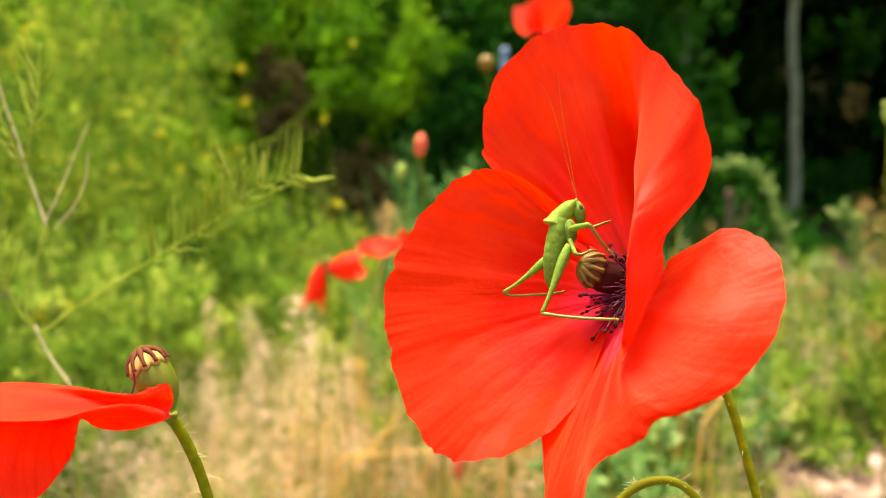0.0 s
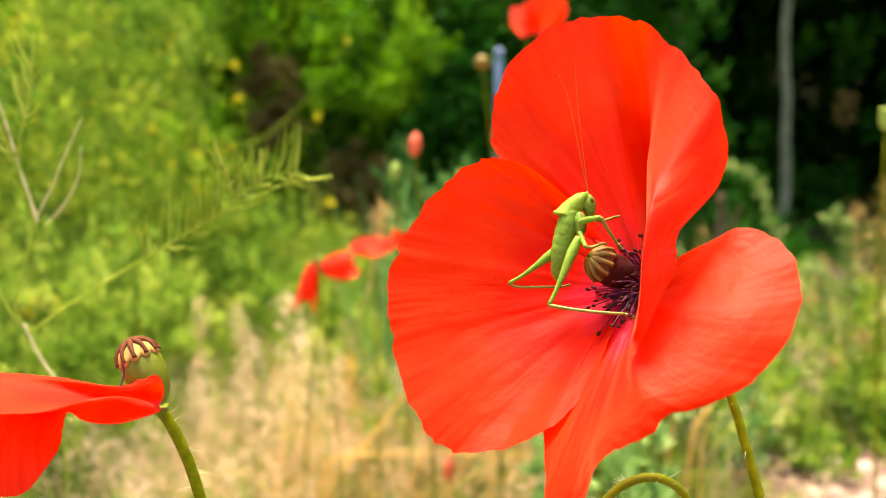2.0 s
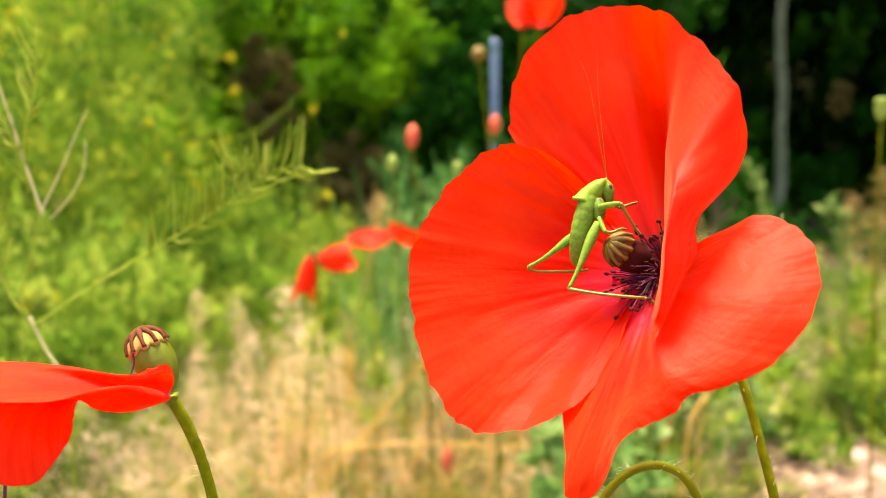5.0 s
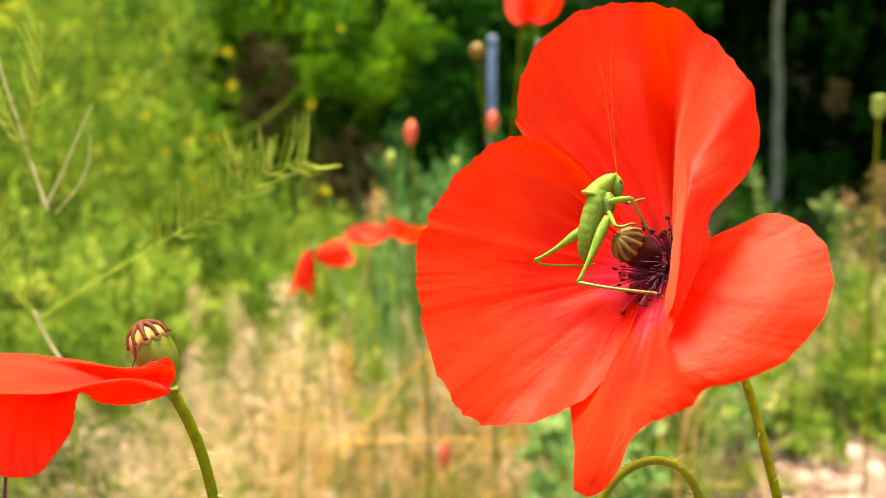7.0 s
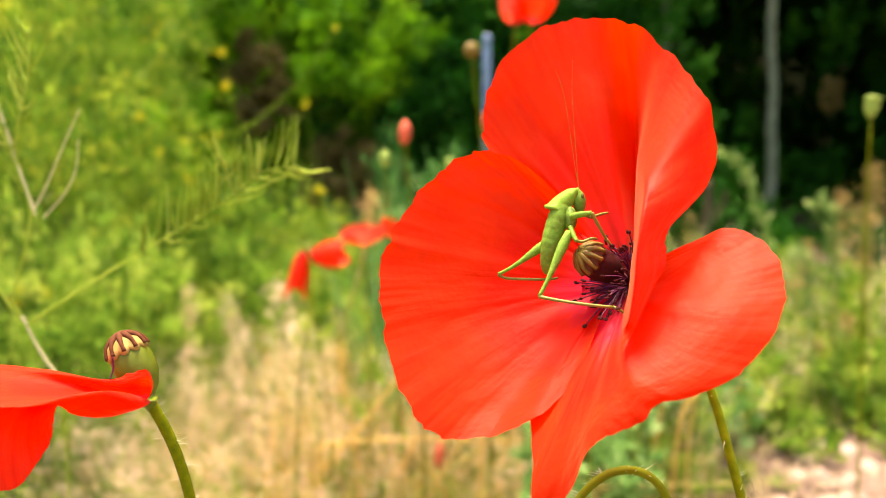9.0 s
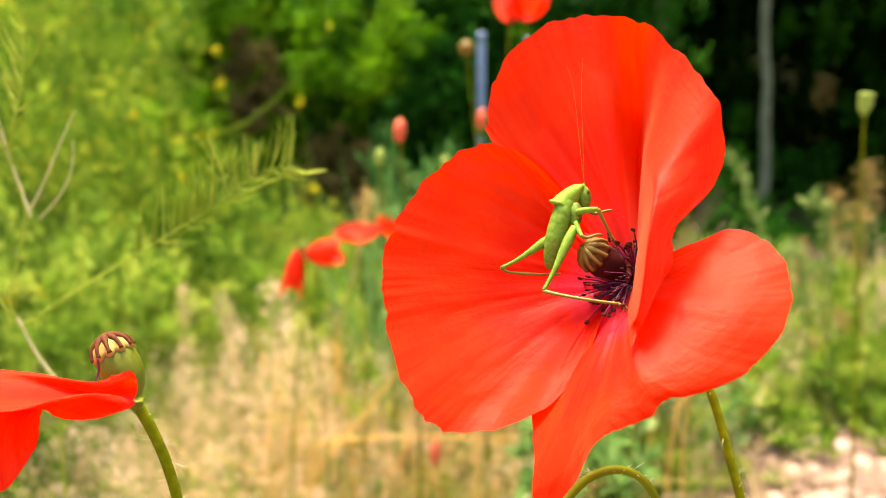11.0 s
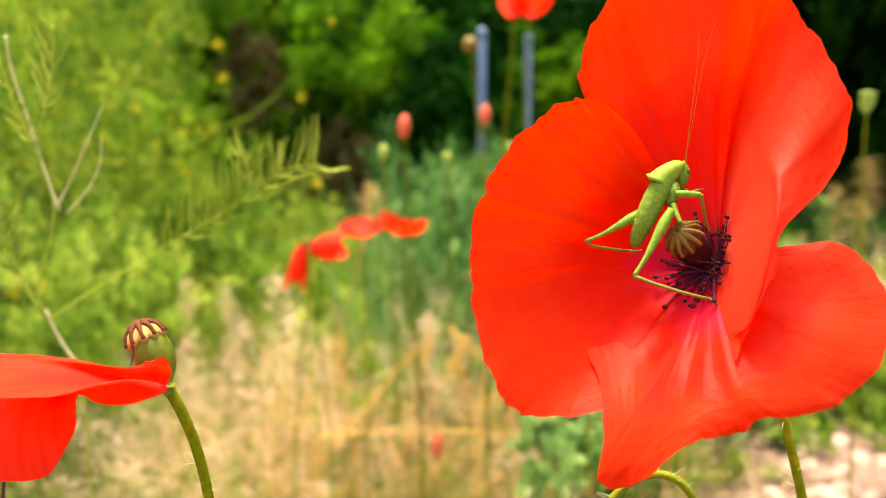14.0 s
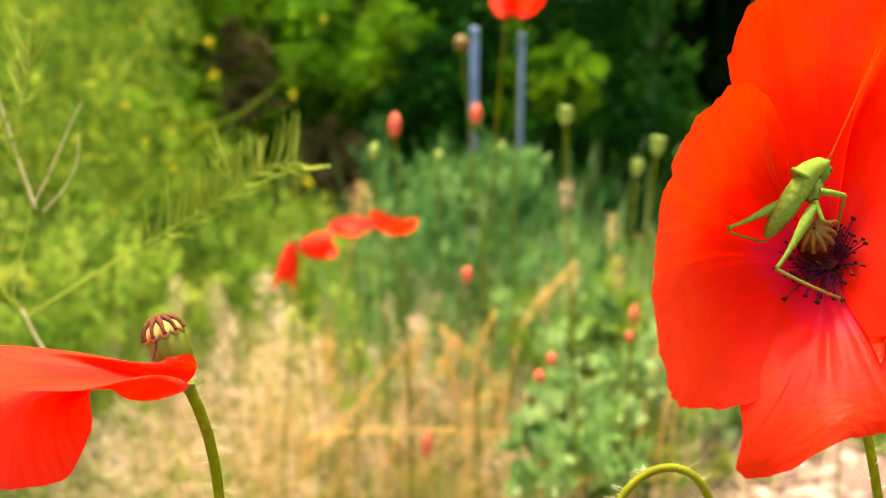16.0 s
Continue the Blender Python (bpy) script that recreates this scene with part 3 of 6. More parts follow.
# ---- the bush cricket ----
def build_cricket():
    c = thing("bush_cricket", (0, 0, 0), "small light-green bush cricket nymph sitting in the poppy", "cricket")
    mm = 0.001

    def pts(*p):
        return [np.array(q) * mm for q in p]

    # abdomen with rings
    path = catmull(pts((-6.00, 3.50, 16.11), (-7.76, 3.30, 11.56), (-8.98, 3.30, 6.67), (-9.50, 3.80, 2.99), (-9.55, 4.20, 0.90)), 89)
    rad = []
    for i in range(89):
        s = i / 88
        r = np.interp(s, [0, 0.15, 0.45, 0.75, 0.93, 1], [2.2, 2.85, 2.7, 1.9, 1.0, 0.3]) * mm
        rad.append(r * (0.79 + 0.034 * abs(math.sin(s * math.pi * 10)) ** 0.6))
    part("abdomen", tube("abdomen", path, rad, CRICKET, 18), c, "ringed light-green abdomen")
    part("thorax", mesh("thorax", *ball_data(np.array((-4.69, 2.20, 13.09)) * mm, (1.5 * mm, 2.0 * mm, 2.7 * mm), 9, 14), CRICKET_SIDE), c, "mottled darker green side of the thorax")
    # pronotum: a saddle over the back, open below
    def saddle(i, a, r, h):
        flat = 0.80 + 0.2 * math.cos(a)
        return r * flat, h + 0.5 * mm * math.cos(2 * a)
    prof = [(-0.5 * mm, 2.5 * mm), (-0.3 * mm, 3.15 * mm), (0.1 * mm, 3.15 * mm), (0.4 * mm, 2.8 * mm), (2.5 * mm, 2.75 * mm), (4.4 * mm, 2.35 * mm), (6.0 * mm, 1.75 * mm), (6.6 * mm, 1.1 * mm)]
    v, f = lathe_data(prof, 22, Vector((-7.88, 3.30, 14.75)) * mm, Vector((-3.04, 3.60, 19.68)) * mm, saddle)
    part("pronotum", mesh("pronotum", v, f, CRICKET_PALE), c, "pale saddle-shaped shield behind the head")
    # head, facing down and forward
    v, f = lathe_data([(-2.9 * mm, 0.5 * mm), (-2.5 * mm, 1.0 * mm), (-1.2 * mm, 1.55 * mm), (0.3 * mm, 1.8 * mm), (1.6 * mm, 1.45 * mm), (2.3 * mm, 0.9 * mm), (2.8 * mm, 0.4 * mm), (3.3 * mm, 0.15 * mm)], 16)
    head = part("head", mesh("head", v, f, CRICKET), c, "green head with a pointed crown")
    head.matrix_basis = Matrix.LocRotScale(Vector((-2.45, 4.00, 17.01)) * mm, Euler((0.05, radians(-6), 0)), Vector((0.85, 0.9, 0.95)))
    part("mouthparts", mesh("mouthparts", *ball_data((0.4 * mm, 0, -2.6 * mm), (0.7 * mm, 0.8 * mm, 0.9 * mm), 6, 10), CRICKET_DARK), head)
    feelers = []
    for s in (-1, 1):
        v, f = ball_data((0.7 * mm, s * 1.35 * mm, 1.1 * mm), (0.5 * mm, 0.45 * mm, 0.7 * mm), 6, 8)
        part("eye", mesh("eye", v, f, EYE), head)
        top = (-3.5, -4, 30) if s < 0 else (1.5, -2, 32)
        path = catmull(pts((0.3, s * 0.5, 2.4), (0.1 + top[0] * 0.12, top[1] * 0.2, 8), (top[0] * 0.45, top[1] * 0.6, 24), top), 26)
        feelers.append(part("antenna", tube("antenna", path, [0.06 * mm, 0.035 * mm, 0.012 * mm], CRICKET_PALE, 5), head))

    def leg(path_a, path_b, foot, ra, rb, m1=CRICKET, m2=CRICKET_DARK):
        fem = part("femur", tube("femur", catmull(path_a, 14), ra, m1, 9), c)
        part("tibia", tube("tibia", catmull(path_b, 12), rb, m2, 7), fem)
        part("foot", tube("foot", catmull(foot, 6), [rb[-1] * 1.1, rb[-1] * 0.8], m2, 6), fem)

    mmr = lambda *r: [x * mm for x in r]
    # hind leg towards the viewer
    leg(pts((-5.28, 0.00, 10.20), (-7.51, -1.50, 5.98), (-9.93, -3.00, 1.01), (-12.35, -4.00, -3.43)), pts((-12.35, -4.00, -3.43), (-8.38, -5.80, -4.16), (-3.02, -7.60, -4.87), (2.30, -8.20, -5.41)),
        pts((2.30, -8.20, -5.41), (3.67, -8.20, -5.98), (4.64, -8.00, -6.79)), mmr(0.85, 1.2, 0.85, 0.45, 0.45), mmr(0.44, 0.36, 0.34, 0.34))
    # hind leg on the far side
    leg(pts((-8.66, 5.00, 8.55), (-12.41, 4.80, 5.83), (-16.77, 4.50, 2.86), (-20.26, 4.20, 1.02)), pts((-20.26, 4.20, 1.02), (-18.62, 4.50, 0.15), (-14.85, 5.00, -0.11), (-9.81, 5.50, -0.24)),
        pts((-9.81, 5.50, -0.24), (-7.95, 5.50, -0.12), (-6.98, 6.00, 0.12)), mmr(0.9, 1.1, 0.62, 0.38, 0.42), mmr(0.42, 0.32, 0.3, 0.3))
    # front legs and middle legs
    leg(pts((-4.69, 0.50, 13.47), (-3.23, -1.00, 13.86), (-0.85, -2.00, 14.15)), pts((-0.85, -2.00, 14.15), (0.58, -1.50, 11.69), (2.51, -0.50, 8.63)),
        pts((2.51, -0.50, 8.63), (3.60, 0.00, 7.44), (3.96, 0.00, 6.72)), mmr(0.75, 0.7, 0.5), mmr(0.48, 0.36, 0.3))
    leg(pts((-4.93, 0.50, 11.31), (-4.53, -1.50, 9.19), (-4.16, -2.50, 8.21)), pts((-4.16, -2.50, 8.21), (-2.98, -2.50, 8.09), (-1.56, -2.50, 8.56)),
        pts((-1.56, -2.50, 8.56), (-0.62, -2.50, 8.80), (0.22, -2.00, 8.58)), mmr(0.6, 0.5, 0.42), mmr(0.42, 0.34, 0.3))
    leg(pts((-2.72, 5.00, 14.49), (-1.24, 5.00, 14.24), (0.25, 5.00, 13.50)), pts((0.25, 5.00, 13.50), (1.61, 5.50, 13.90), (2.98, 6.00, 14.31)),
        pts((2.98, 6.00, 14.31), (3.86, 6.50, 14.47), (4.49, 7.00, 14.62)), mmr(0.6, 0.5, 0.4), mmr(0.4, 0.32, 0.28), CRICKET_DARK)
    return c, feelers


cricket, antennae = build_cricket()

# ---- the poppy that has shed its petals ----
LF = Vector((-0.0456, 0.1619, 0.0000))


def rel(p, o):
    return np.array(p) - np.array(o)


seed_poppy = thing("seed_poppy", LF, "field poppy with a ripening seed capsule and drooping red petals", "poppy")
sp = curve([rel(p, LF) for p in ((-0.0584, 0.1610, 0.4529), (-0.0555, 0.1614, 0.4467), (-0.0531, 0.1617, 0.4401), (-0.0512, 0.1619, 0.4323), (-0.0498, 0.1619, 0.4233), (-0.0481, 0.1606, 0.4004))] + [np.array((0, 0, -0.02))], 50)
seed_stem = part("stem", tube("stem", sp, [0.00125, 0.0011, 0.0013, 0.0015], STEM, 10), seed_poppy)
hairs("bristles", [p for p in sp if p[2] > 0.40], 34, 0.0042, seed_stem, 8)
capsule(seed_poppy, rel((-0.0603, 0.1659, 0.4522), LF), rel((-0.0659, 0.1675, 0.4635), LF), 0.0045, CAPSULE, 11, "plump green seed capsule")
part("collar", mesh("collar", *lathe_data([(-0.0016, 0.0011), (-0.0007, 0.0013), (-0.0002, 0.0017), (0.0002, 0.0018), (0.0004, 0.0011)], 22, rel((-0.0584, 0.1610, 0.4526), LF), rel((-0.0592, 0.1612, 0.4547), LF), lambda i, a, r, h: (r * (1 + (0.16 if i in (2, 3) else 0.03) * math.sin(5 * a + 1)), h + 0.0003 * math.sin(3 * a))), CAPSULE), seed_poppy, "ragged scar where the petals were")
part("withered_stamen", tube("withered_stamen", catmull([rel(p, LF) for p in ((-0.0651, 0.1590, 0.4630), (-0.0651, 0.1593, 0.4605), (-0.0656, 0.1585, 0.4582))], 8), [0.0002, 0.00025, 0.00012], FILAMENT, 5), seed_poppy)


def lp(rows):
    return [rel(p, LF) * 1000 for p in rows]


spread_petal = petal("petal", lp([(-0.0586, 0.1605, 0.4528)])[0], lp([(-0.0553, 0.1546, 0.4595), (-0.0567, 0.1558, 0.4611), (-0.0612, 0.1577, 0.4598), (-0.0671, 0.1595, 0.4580), (-0.0841, 0.1686, 0.4579), (-0.1028, 0.1745, 0.4575), (-0.1172, 0.1724, 0.4562), (-0.1147, 0.1611, 0.4541), (-0.0945, 0.1483, 0.4561), (-0.0789, 0.1443, 0.4569), (-0.0697, 0.1434, 0.4574), (-0.0673, 0.1461, 0.4547), (-0.0628, 0.1499, 0.4530), (-0.0589, 0.1579, 0.4525)]),
      lp([(-0.0561, 0.1563, 0.4564), (-0.0567, 0.1564, 0.4573), (-0.0590, 0.1569, 0.4572), (-0.0619, 0.1574, 0.4568), (-0.0693, 0.1604, 0.4568), (-0.0772, 0.1643, 0.4559), (-0.0829, 0.1633, 0.4555), (-0.0816, 0.1582, 0.4554), (-0.0740, 0.1523, 0.4564), (-0.0665, 0.1484, 0.4575), (-0.0622, 0.1476, 0.4591), (-0.0596, 0.1493, 0.4567), (-0.0583, 0.1530, 0.4538), (-0.0583, 0.1589, 0.4525)]), PETAL_UPPER, seed_poppy, 5, 130, 30, 0.45, label="spread red petal hanging off the capsule")
hanging_petal = petal("petal", lp([(-0.0614, 0.1629, 0.4518)])[0], lp([(-0.0735, 0.1640, 0.4527), (-0.0794, 0.1628, 0.4513), (-0.0796, 0.1615, 0.4483), (-0.0802, 0.1601, 0.4438), (-0.0826, 0.1586, 0.4397), (-0.0867, 0.1572, 0.4353), (-0.0941, 0.1572, 0.4353), (-0.1062, 0.1594, 0.4372), (-0.1196, 0.1672, 0.4446), (-0.1333, 0.1801, 0.4528)]),
      lp([(-0.0714, 0.1680, 0.4529), (-0.0752, 0.1680, 0.4524), (-0.0784, 0.1679, 0.4519), (-0.0811, 0.1668, 0.4512), (-0.0831, 0.1658, 0.4509), (-0.0857, 0.1648, 0.4510), (-0.0899, 0.1669, 0.4519), (-0.0928, 0.1700, 0.4528), (-0.0949, 0.1741, 0.4531), (-0.0957, 0.1781, 0.4531)]), PETAL_UPPER, seed_poppy, 6, 120, 28, 0.45, label="red petal drooping straight down")
for k, (x0, y0) in enumerate(((0.0, 0.0), (-0.0022, 0.0016))):
    a = np.array(rel((-0.0985, 0.1659, 0.4325), LF)) + np.array((x0, 0.001, -y0))
    part("reddish_stalk", tube("reddish_stalk", curve([a, a + np.array((-0.0006, 0, -0.006)), a + np.array((-0.002, 0.001, -0.02)), a + np.array((0.004, 0.002, -0.10))], 14), [0.00035, 0.0005, 0.0005], FILAMENT, 6), seed_poppy)

# ---- the nodding bud stalk ----
CF = Vector((0.0278, 0.1666, 0.0000))
bud_poppy = thing("nodding_poppy_bud", CF, "poppy bud hanging from a hooked bristly green stalk", "poppy bud")
bp = curve([np.array((0, 0, -0.02)), rel((0.0304, 0.1646, 0.3910), CF), rel((0.0336, 0.1674, 0.4180), CF), rel((0.0375, 0.1684, 0.4272), CF), rel((0.0427, 0.1689, 0.4323), CF), rel((0.0485, 0.1691, 0.4340), CF), rel((0.0536, 0.1689, 0.4326), CF), rel((0.0572, 0.1685, 0.4285), CF), rel((0.0592, 0.1679, 0.4224), CF), rel((0.0598, 0.1673, 0.4167), CF)], 60)
bud_stem = part("stem", tube("stem", bp, [0.0013, 0.0012, 0.0010, 0.0010], STEM_RED, 10), bud_poppy)
hairs("bristles", [p for p in bp if p[2] > 0.41], 60, 0.0038, bud_stem, 12)
part("bud", mesh("bud", *lathe_data([(-0.001, 0.001), (0.001, 0.0035), (0.006, 0.0055), (0.012, 0.005), (0.017, 0.0028), (0.019, 0.0008)], 18, rel((0.0598, 0.1674, 0.4180), CF), rel((0.0603, 0.1666, 0.4103), CF)), STEM), bud_poppy, "closed hairy green bud")


# ---- background plants: one by one ----
def far_poppy(at, width, tall, tilt, label, petals_mat=PETAL_FAR, seed=0, side=0.5):
    """A poppy some way off: stem, four cupped petals, a small capsule."""
    at = Vector(at)
    foot = Vector((at.x + 0.03 * math.sin(seed * 2.1), at.y + 0.02, 0))
    p = thing("poppy", foot, label, "poppy", "poppies in the weeds")
    top = at - foot
    part("stem", tube("stem", curve([(0, 0, -0.02), (top.x * 0.2, 0.01, top.z * 0.5), (top.x * 0.9, 0, top.z * 0.9), tuple(top)], 14), [0.0016, 0.0011], STEM, 6), p)
    v, f = lathe_data([(0, 0.002), (0.004, 0.004), (0.009, 0.0045), (0.010, 0.003)], 10, top, top + Vector((0.1 * tilt, 0, 1)))
    part("capsule", mesh("capsule", v, f, CAPSULE), p)
    q = Euler((0, radians(tilt), 0)).to_quaternion()
    for k in range(4):
        a = math.pi / 2 * k + 0.4 + seed
        w, h = width * 500, tall * 1000
        rim, mid = [], []
        for s in range(7):
            b = a + (s - 3) * 0.36
            d = Vector((math.cos(b) * w, math.sin(b) * w, h * (1 - 0.03 * (s - 3) ** 2) * (0.75 + side * 0.5 * (k % 2))))
            rim.append(np.array(q @ d) + np.array(top) * 1000)
            d2 = Vector((math.cos(b) * w * 0.75, math.sin(b) * w * 0.75, h * 0.3))
            mid.append(np.array(q @ d2) + np.array(top) * 1000)
        petal("petal", np.array(top) * 1000, rim, mid, petals_mat, p, seed * 7 + k, 18, 9, 0.9)
    return p


def bud_plant(at, r, ln, material, label, name="poppy_bud", category="poppy bud", lean=0.02, capsule_like=False):
    at = Vector(at)
    foot = Vector((at.x + lean, at.y + 0.01, 0))
    p = thing(name, foot, label, category, "buds and seed heads")
    top = at - foot
    part("stem", tube("stem", curve([(0, 0, -0.02), (top.x * 0.1, 0.01, top.z * 0.4), (top.x * 0.7, 0, top.z * 0.8), tuple(top)], 14), [0.0014, 0.0009], STEM, 6), p)
    prof = [(-ln * 0.5, r * 0.3), (-ln * 0.35, r * 0.75), (0, r), (ln * 0.3, r * 0.8), (ln * 0.5, r * 0.25)]
    if capsule_like:
        prof = [(-ln * 0.5, r * 0.3), (-ln * 0.3, r * 0.7), (0, r), (ln * 0.3, r * 0.95), (ln * 0.36, r * 1.15), (ln * 0.44, r * 1.1), (ln * 0.5, r * 0.5)]
    part("seed_head" if capsule_like else "bud", mesh("bud", *lathe_data(prof, 14, top, top + Vector((0.1, 0, 1))), material), p)
    return p


far_poppy((-0.1477, 0.8455, 0.4128), 0.023, 0.060, 192, "drooping red poppy among tall weeds", PETAL_FAR, 1)
far_poppy((-0.1410, 0.8346, 0.4046), 0.030, 0.042, 82, "red poppy leaning sideways among weeds", PETAL_FAR, 2)
far_poppy((-0.0855, 0.8957, 0.4117), 0.058, 0.024, -5, "faded red poppy beside a dry seed stalk", PETAL_PALE, 3)
far_poppy((-0.0420, 0.9158, 0.4124), 0.058, 0.026, 10, "flat open red poppy among weeds", PETAL_FAR, 4)
far_poppy((0.0880, 0.8790, 0.6590), 0.034, 0.034, -4, "tall faded poppy high above the weeds", PETAL_PALE, 5)
far_poppy((0.1039, 0.8710, 0.6581), 0.050, 0.046, 6, "tall red poppy high above the weeds", PETAL_FAR, 6)
bud_plant((-0.0336, 0.8083, 0.5381), 0.0068, 0.025, BUD_RED, "opening pinkish poppy bud on a thin stalk")
bud_plant((0.0616, 0.9612, 0.5591), 0.0072, 0.025, BUD_RED, "pink poppy bud beside a blue post", lean=-0.02)
bud_plant((0.0404, 0.9192, 0.6384), 0.0095, 0.018, OCHRE, "yellowish drying seed head on a tall stalk", "seed_head_plant", "seed head", 0.05)
bud_plant((0.1196, 0.6678, 0.5411), 0.0062, 0.016, SEED_PALE, "pale green poppy seed head on a thin stalk", "seed_head_plant", "seed head", 0.025, True)
bud_plant((0.2124, 0.7055, 0.5164), 0.0065, 0.018, SEED_PALE, "pale green poppy seed head on a thin stalk", "seed_head_plant", "seed head", -0.02, True)
bud_plant((0.2049, 0.7435, 0.4957), 0.006, 0.016, SEED_PALE, "smaller green poppy seed head beside another", "seed_head_plant", "seed head", -0.01, True)
bud_plant((0.3525, 0.6285, 0.5500), 0.0058, 0.018, SEED_PALE, "green poppy seed head against dark woods", "seed_head_plant", "seed head", 0.02, True)
bud_plant((0.0013, 0.8703, 0.1671), 0.0062, 0.030, BUD_RED, "pink folded poppy bud low in dry grass")
bud_plant((0.0490, 0.8911, 0.3682), 0.0062, 0.019, BUD_RED, "small red poppy bud among green leaves")
bud_plant((0.135, 0.880, 0.248), 0.0068, 0.015, BUD_RED, "small red poppy bud near the ground")
bud_plant((0.149, 0.880, 0.269), 0.0059, 0.014, BUD_RED, "small fading poppy bud near the ground")
bud_plant((0.249, 0.890, 0.320), 0.0061, 0.025, BUD_RED, "red folded poppy bud among weeds")
bud_plant((0.244, 0.890, 0.294), 0.0053, 0.014, BUD_RED, "small red poppy bud among weeds")

def seed_plume(at, r, ln, label, seed, lean=0.02, material=DRY_PINK):
    at = Vector(at)
    foot = Vector((at.x + lean, at.y + 0.01, 0))
    p = thing("grass_plume", foot, label, "dry grass", "dry grass plumes")
    top = at - foot
    part("stalk", tube("stalk", curve([(0, 0, -0.02), (top.x * 0.2, 0.01, top.z * 0.5), (top.x * 0.8, 0, top.z * 0.85), tuple(top)], 14), [0.0014, 0.0009], DRY, 6), p)
    rng = np.random.default_rng(seed)
    v, f = [], []
    for _ in range(320):
        q = rng.uniform(-0.6, 0.6)
        c = np.array(top) + np.array((0, 0, q * ln)) + rng.normal(0, 0.75, 3) * r * (0.9 - abs(q))
        d = rng.normal(0, 1, 3) + np.array((0, 0, 0.8))
        d = d / np.linalg.norm(d) * r * 0.27
        e = rng.normal(0, 1, 3)
        e = e / np.linalg.norm(e) * r * 0.06
        o = len(v)
        v.extend((c - e * 0.4, c + d * 0.5 - e, c + d, c + d * 0.5 + e))
        f.append((o, o + 1, o + 2, o + 3))
    tagged(part("plume", mesh("plume", v, f, material), p), kind="stuff")


seed_plume((-0.0752, 0.8799, 0.4536), 0.014, 0.034, "cream dry seed plume beside a faded poppy", 1, -0.075, DRY)
for k, (at, r, ln) in enumerate((((-0.1952, 0.9342, 0.2982), 0.022, 0.11), ((-0.1870, 0.9795, 0.2510), 0.022, 0.10), ((-0.3556, 1.0854, 0.3026), 0.014, 0.05), ((-0.2989, 1.0846, 0.2945), 0.015, 0.05), ((-0.2407, 0.9298, 0.2565), 0.020, 0.09), ((-0.1429, 0.9757, 0.2143), 0.022, 0.10), ((-0.0103, 0.9795, 0.2510), 0.022, 0.08),
                             ((0.0339, 0.9757, 0.2143), 0.020, 0.09), ((-0.0727, 1.0237, 0.1924), 0.02, 0.09), ((-0.3196, 0.9757, 0.2143), 0.02, 0.1), ((0.1183, 1.0708, 0.1616), 0.018, 0.06), ((-0.2015, 0.8747, 0.2099), 0.018, 0.1))):
    seed_plume(at, r, ln, "pinkish fluffy dry grass plume on a straw stalk", 10 + k, 0.03 * math.sin(k * 2.4))
for k, (at, r, ln) in enumerate((((0.7909, 1.4972, 0.3956), 0.03, 0.09), ((0.7794, 1.3937, 0.3667), 0.026, 0.10), ((0.7729, 1.5879, 0.3008), 0.022, 0.08), ((0.5255, 1.5940, 0.3594), 0.018, 0.08), ((0.8572, 1.5024, 0.4451), 0.03, 0.09))):
    seed_plume(at, r, ln, "brownish dry seed head among green weeds", 40 + k, 0.04 * math.sin(k * 1.7), DRY_BROWN)

# buds and dry heads among the poppy leaves
bud_plant((0.016, 1.0, 0.507), 0.0058, 0.016, SEED_PALE, "yellow-green bud above the poppy leaves", lean=0.01)
bud_plant((0.107, 1.1, 0.521), 0.0055, 0.015, SEED_PALE, "yellow-green bud above the poppy leaves", lean=-0.01)
bud_plant((-0.061, 0.9, 0.512), 0.0062, 0.020, SEED_PALE, "pale green nodding bud on a thin stalk", lean=0.015)
seed_plume((0.203, 1.1, 0.452), 0.012, 0.030, "pinkish-brown withered flower head", 61, 0.02, DRY_PINK)
seed_plume((0.257, 1.05, 0.405), 0.012, 0.040, "golden dry seed head among poppy leaves", 62, 0.02, DRY)
seed_plume((0.256, 1.0, 0.354), 0.012, 0.036, "golden dry seed head among poppy leaves", 63, -0.02, STRAW)
seed_plume((0.197, 1.0, 0.350), 0.011, 0.034, "golden dry seed head among poppy leaves", 64, 0.02, DRY)


def blossom_weed(at, r, seed):
    """A thin weed with a small clump of yellow petals at its tip."""
    at = Vector(at)
    foot = Vector((at.x + 0.06 * math.sin(seed * 1.9), at.y + 0.02, 0))
    w = thing("blossom_weed", foot, "thin green weed with a small yellow blossom", "weed", "yellow blossoms in the weeds")
    top = at - foot
    part("stalk", tube("stalk", curve([(0, 0, -0.02), (top.x * 0.2, 0.01, top.z * 0.5), (top.x * 0.75, 0, top.z * 0.85), tuple(top)], 14), [0.0022, 0.0016, 0.0011], GREEN_YELLOW, 6), w)
    rng = np.random.default_rng(seed)
    n = 34
    c = np.array(top) + rng.normal(0, 0.4, (n, 3)) * r
    d = rng.normal(0, 1, (n, 3)) * r * 0.5
    e = rng.normal(0, 1, (n, 3)) * r * 0.22
    v = np.stack((c, c + d * 0.5 - e, c + d, c + d * 0.5 + e), 1).reshape(-1, 3)
    tagged(part("blossom", mesh("blossom", v, np.arange(len(v)).reshape(-1, 4), YELLOW), w, "small clump of yellow petals"), kind="stuff")


for k, (at, r) in enumerate((((-0.370, 1.35, 0.702), 0.014), ((-0.351, 1.3, 0.638), 0.013), ((-0.458, 1.2, 0.581), 0.011), ((-0.255, 1.5, 0.622), 0.013), ((-0.182, 1.2, 0.467), 0.013), ((-0.405, 1.25, 0.484), 0.011), ((-0.463, 1.3, 0.530), 0.010))):
    blossom_weed(at, r * 0.65, k + 1)

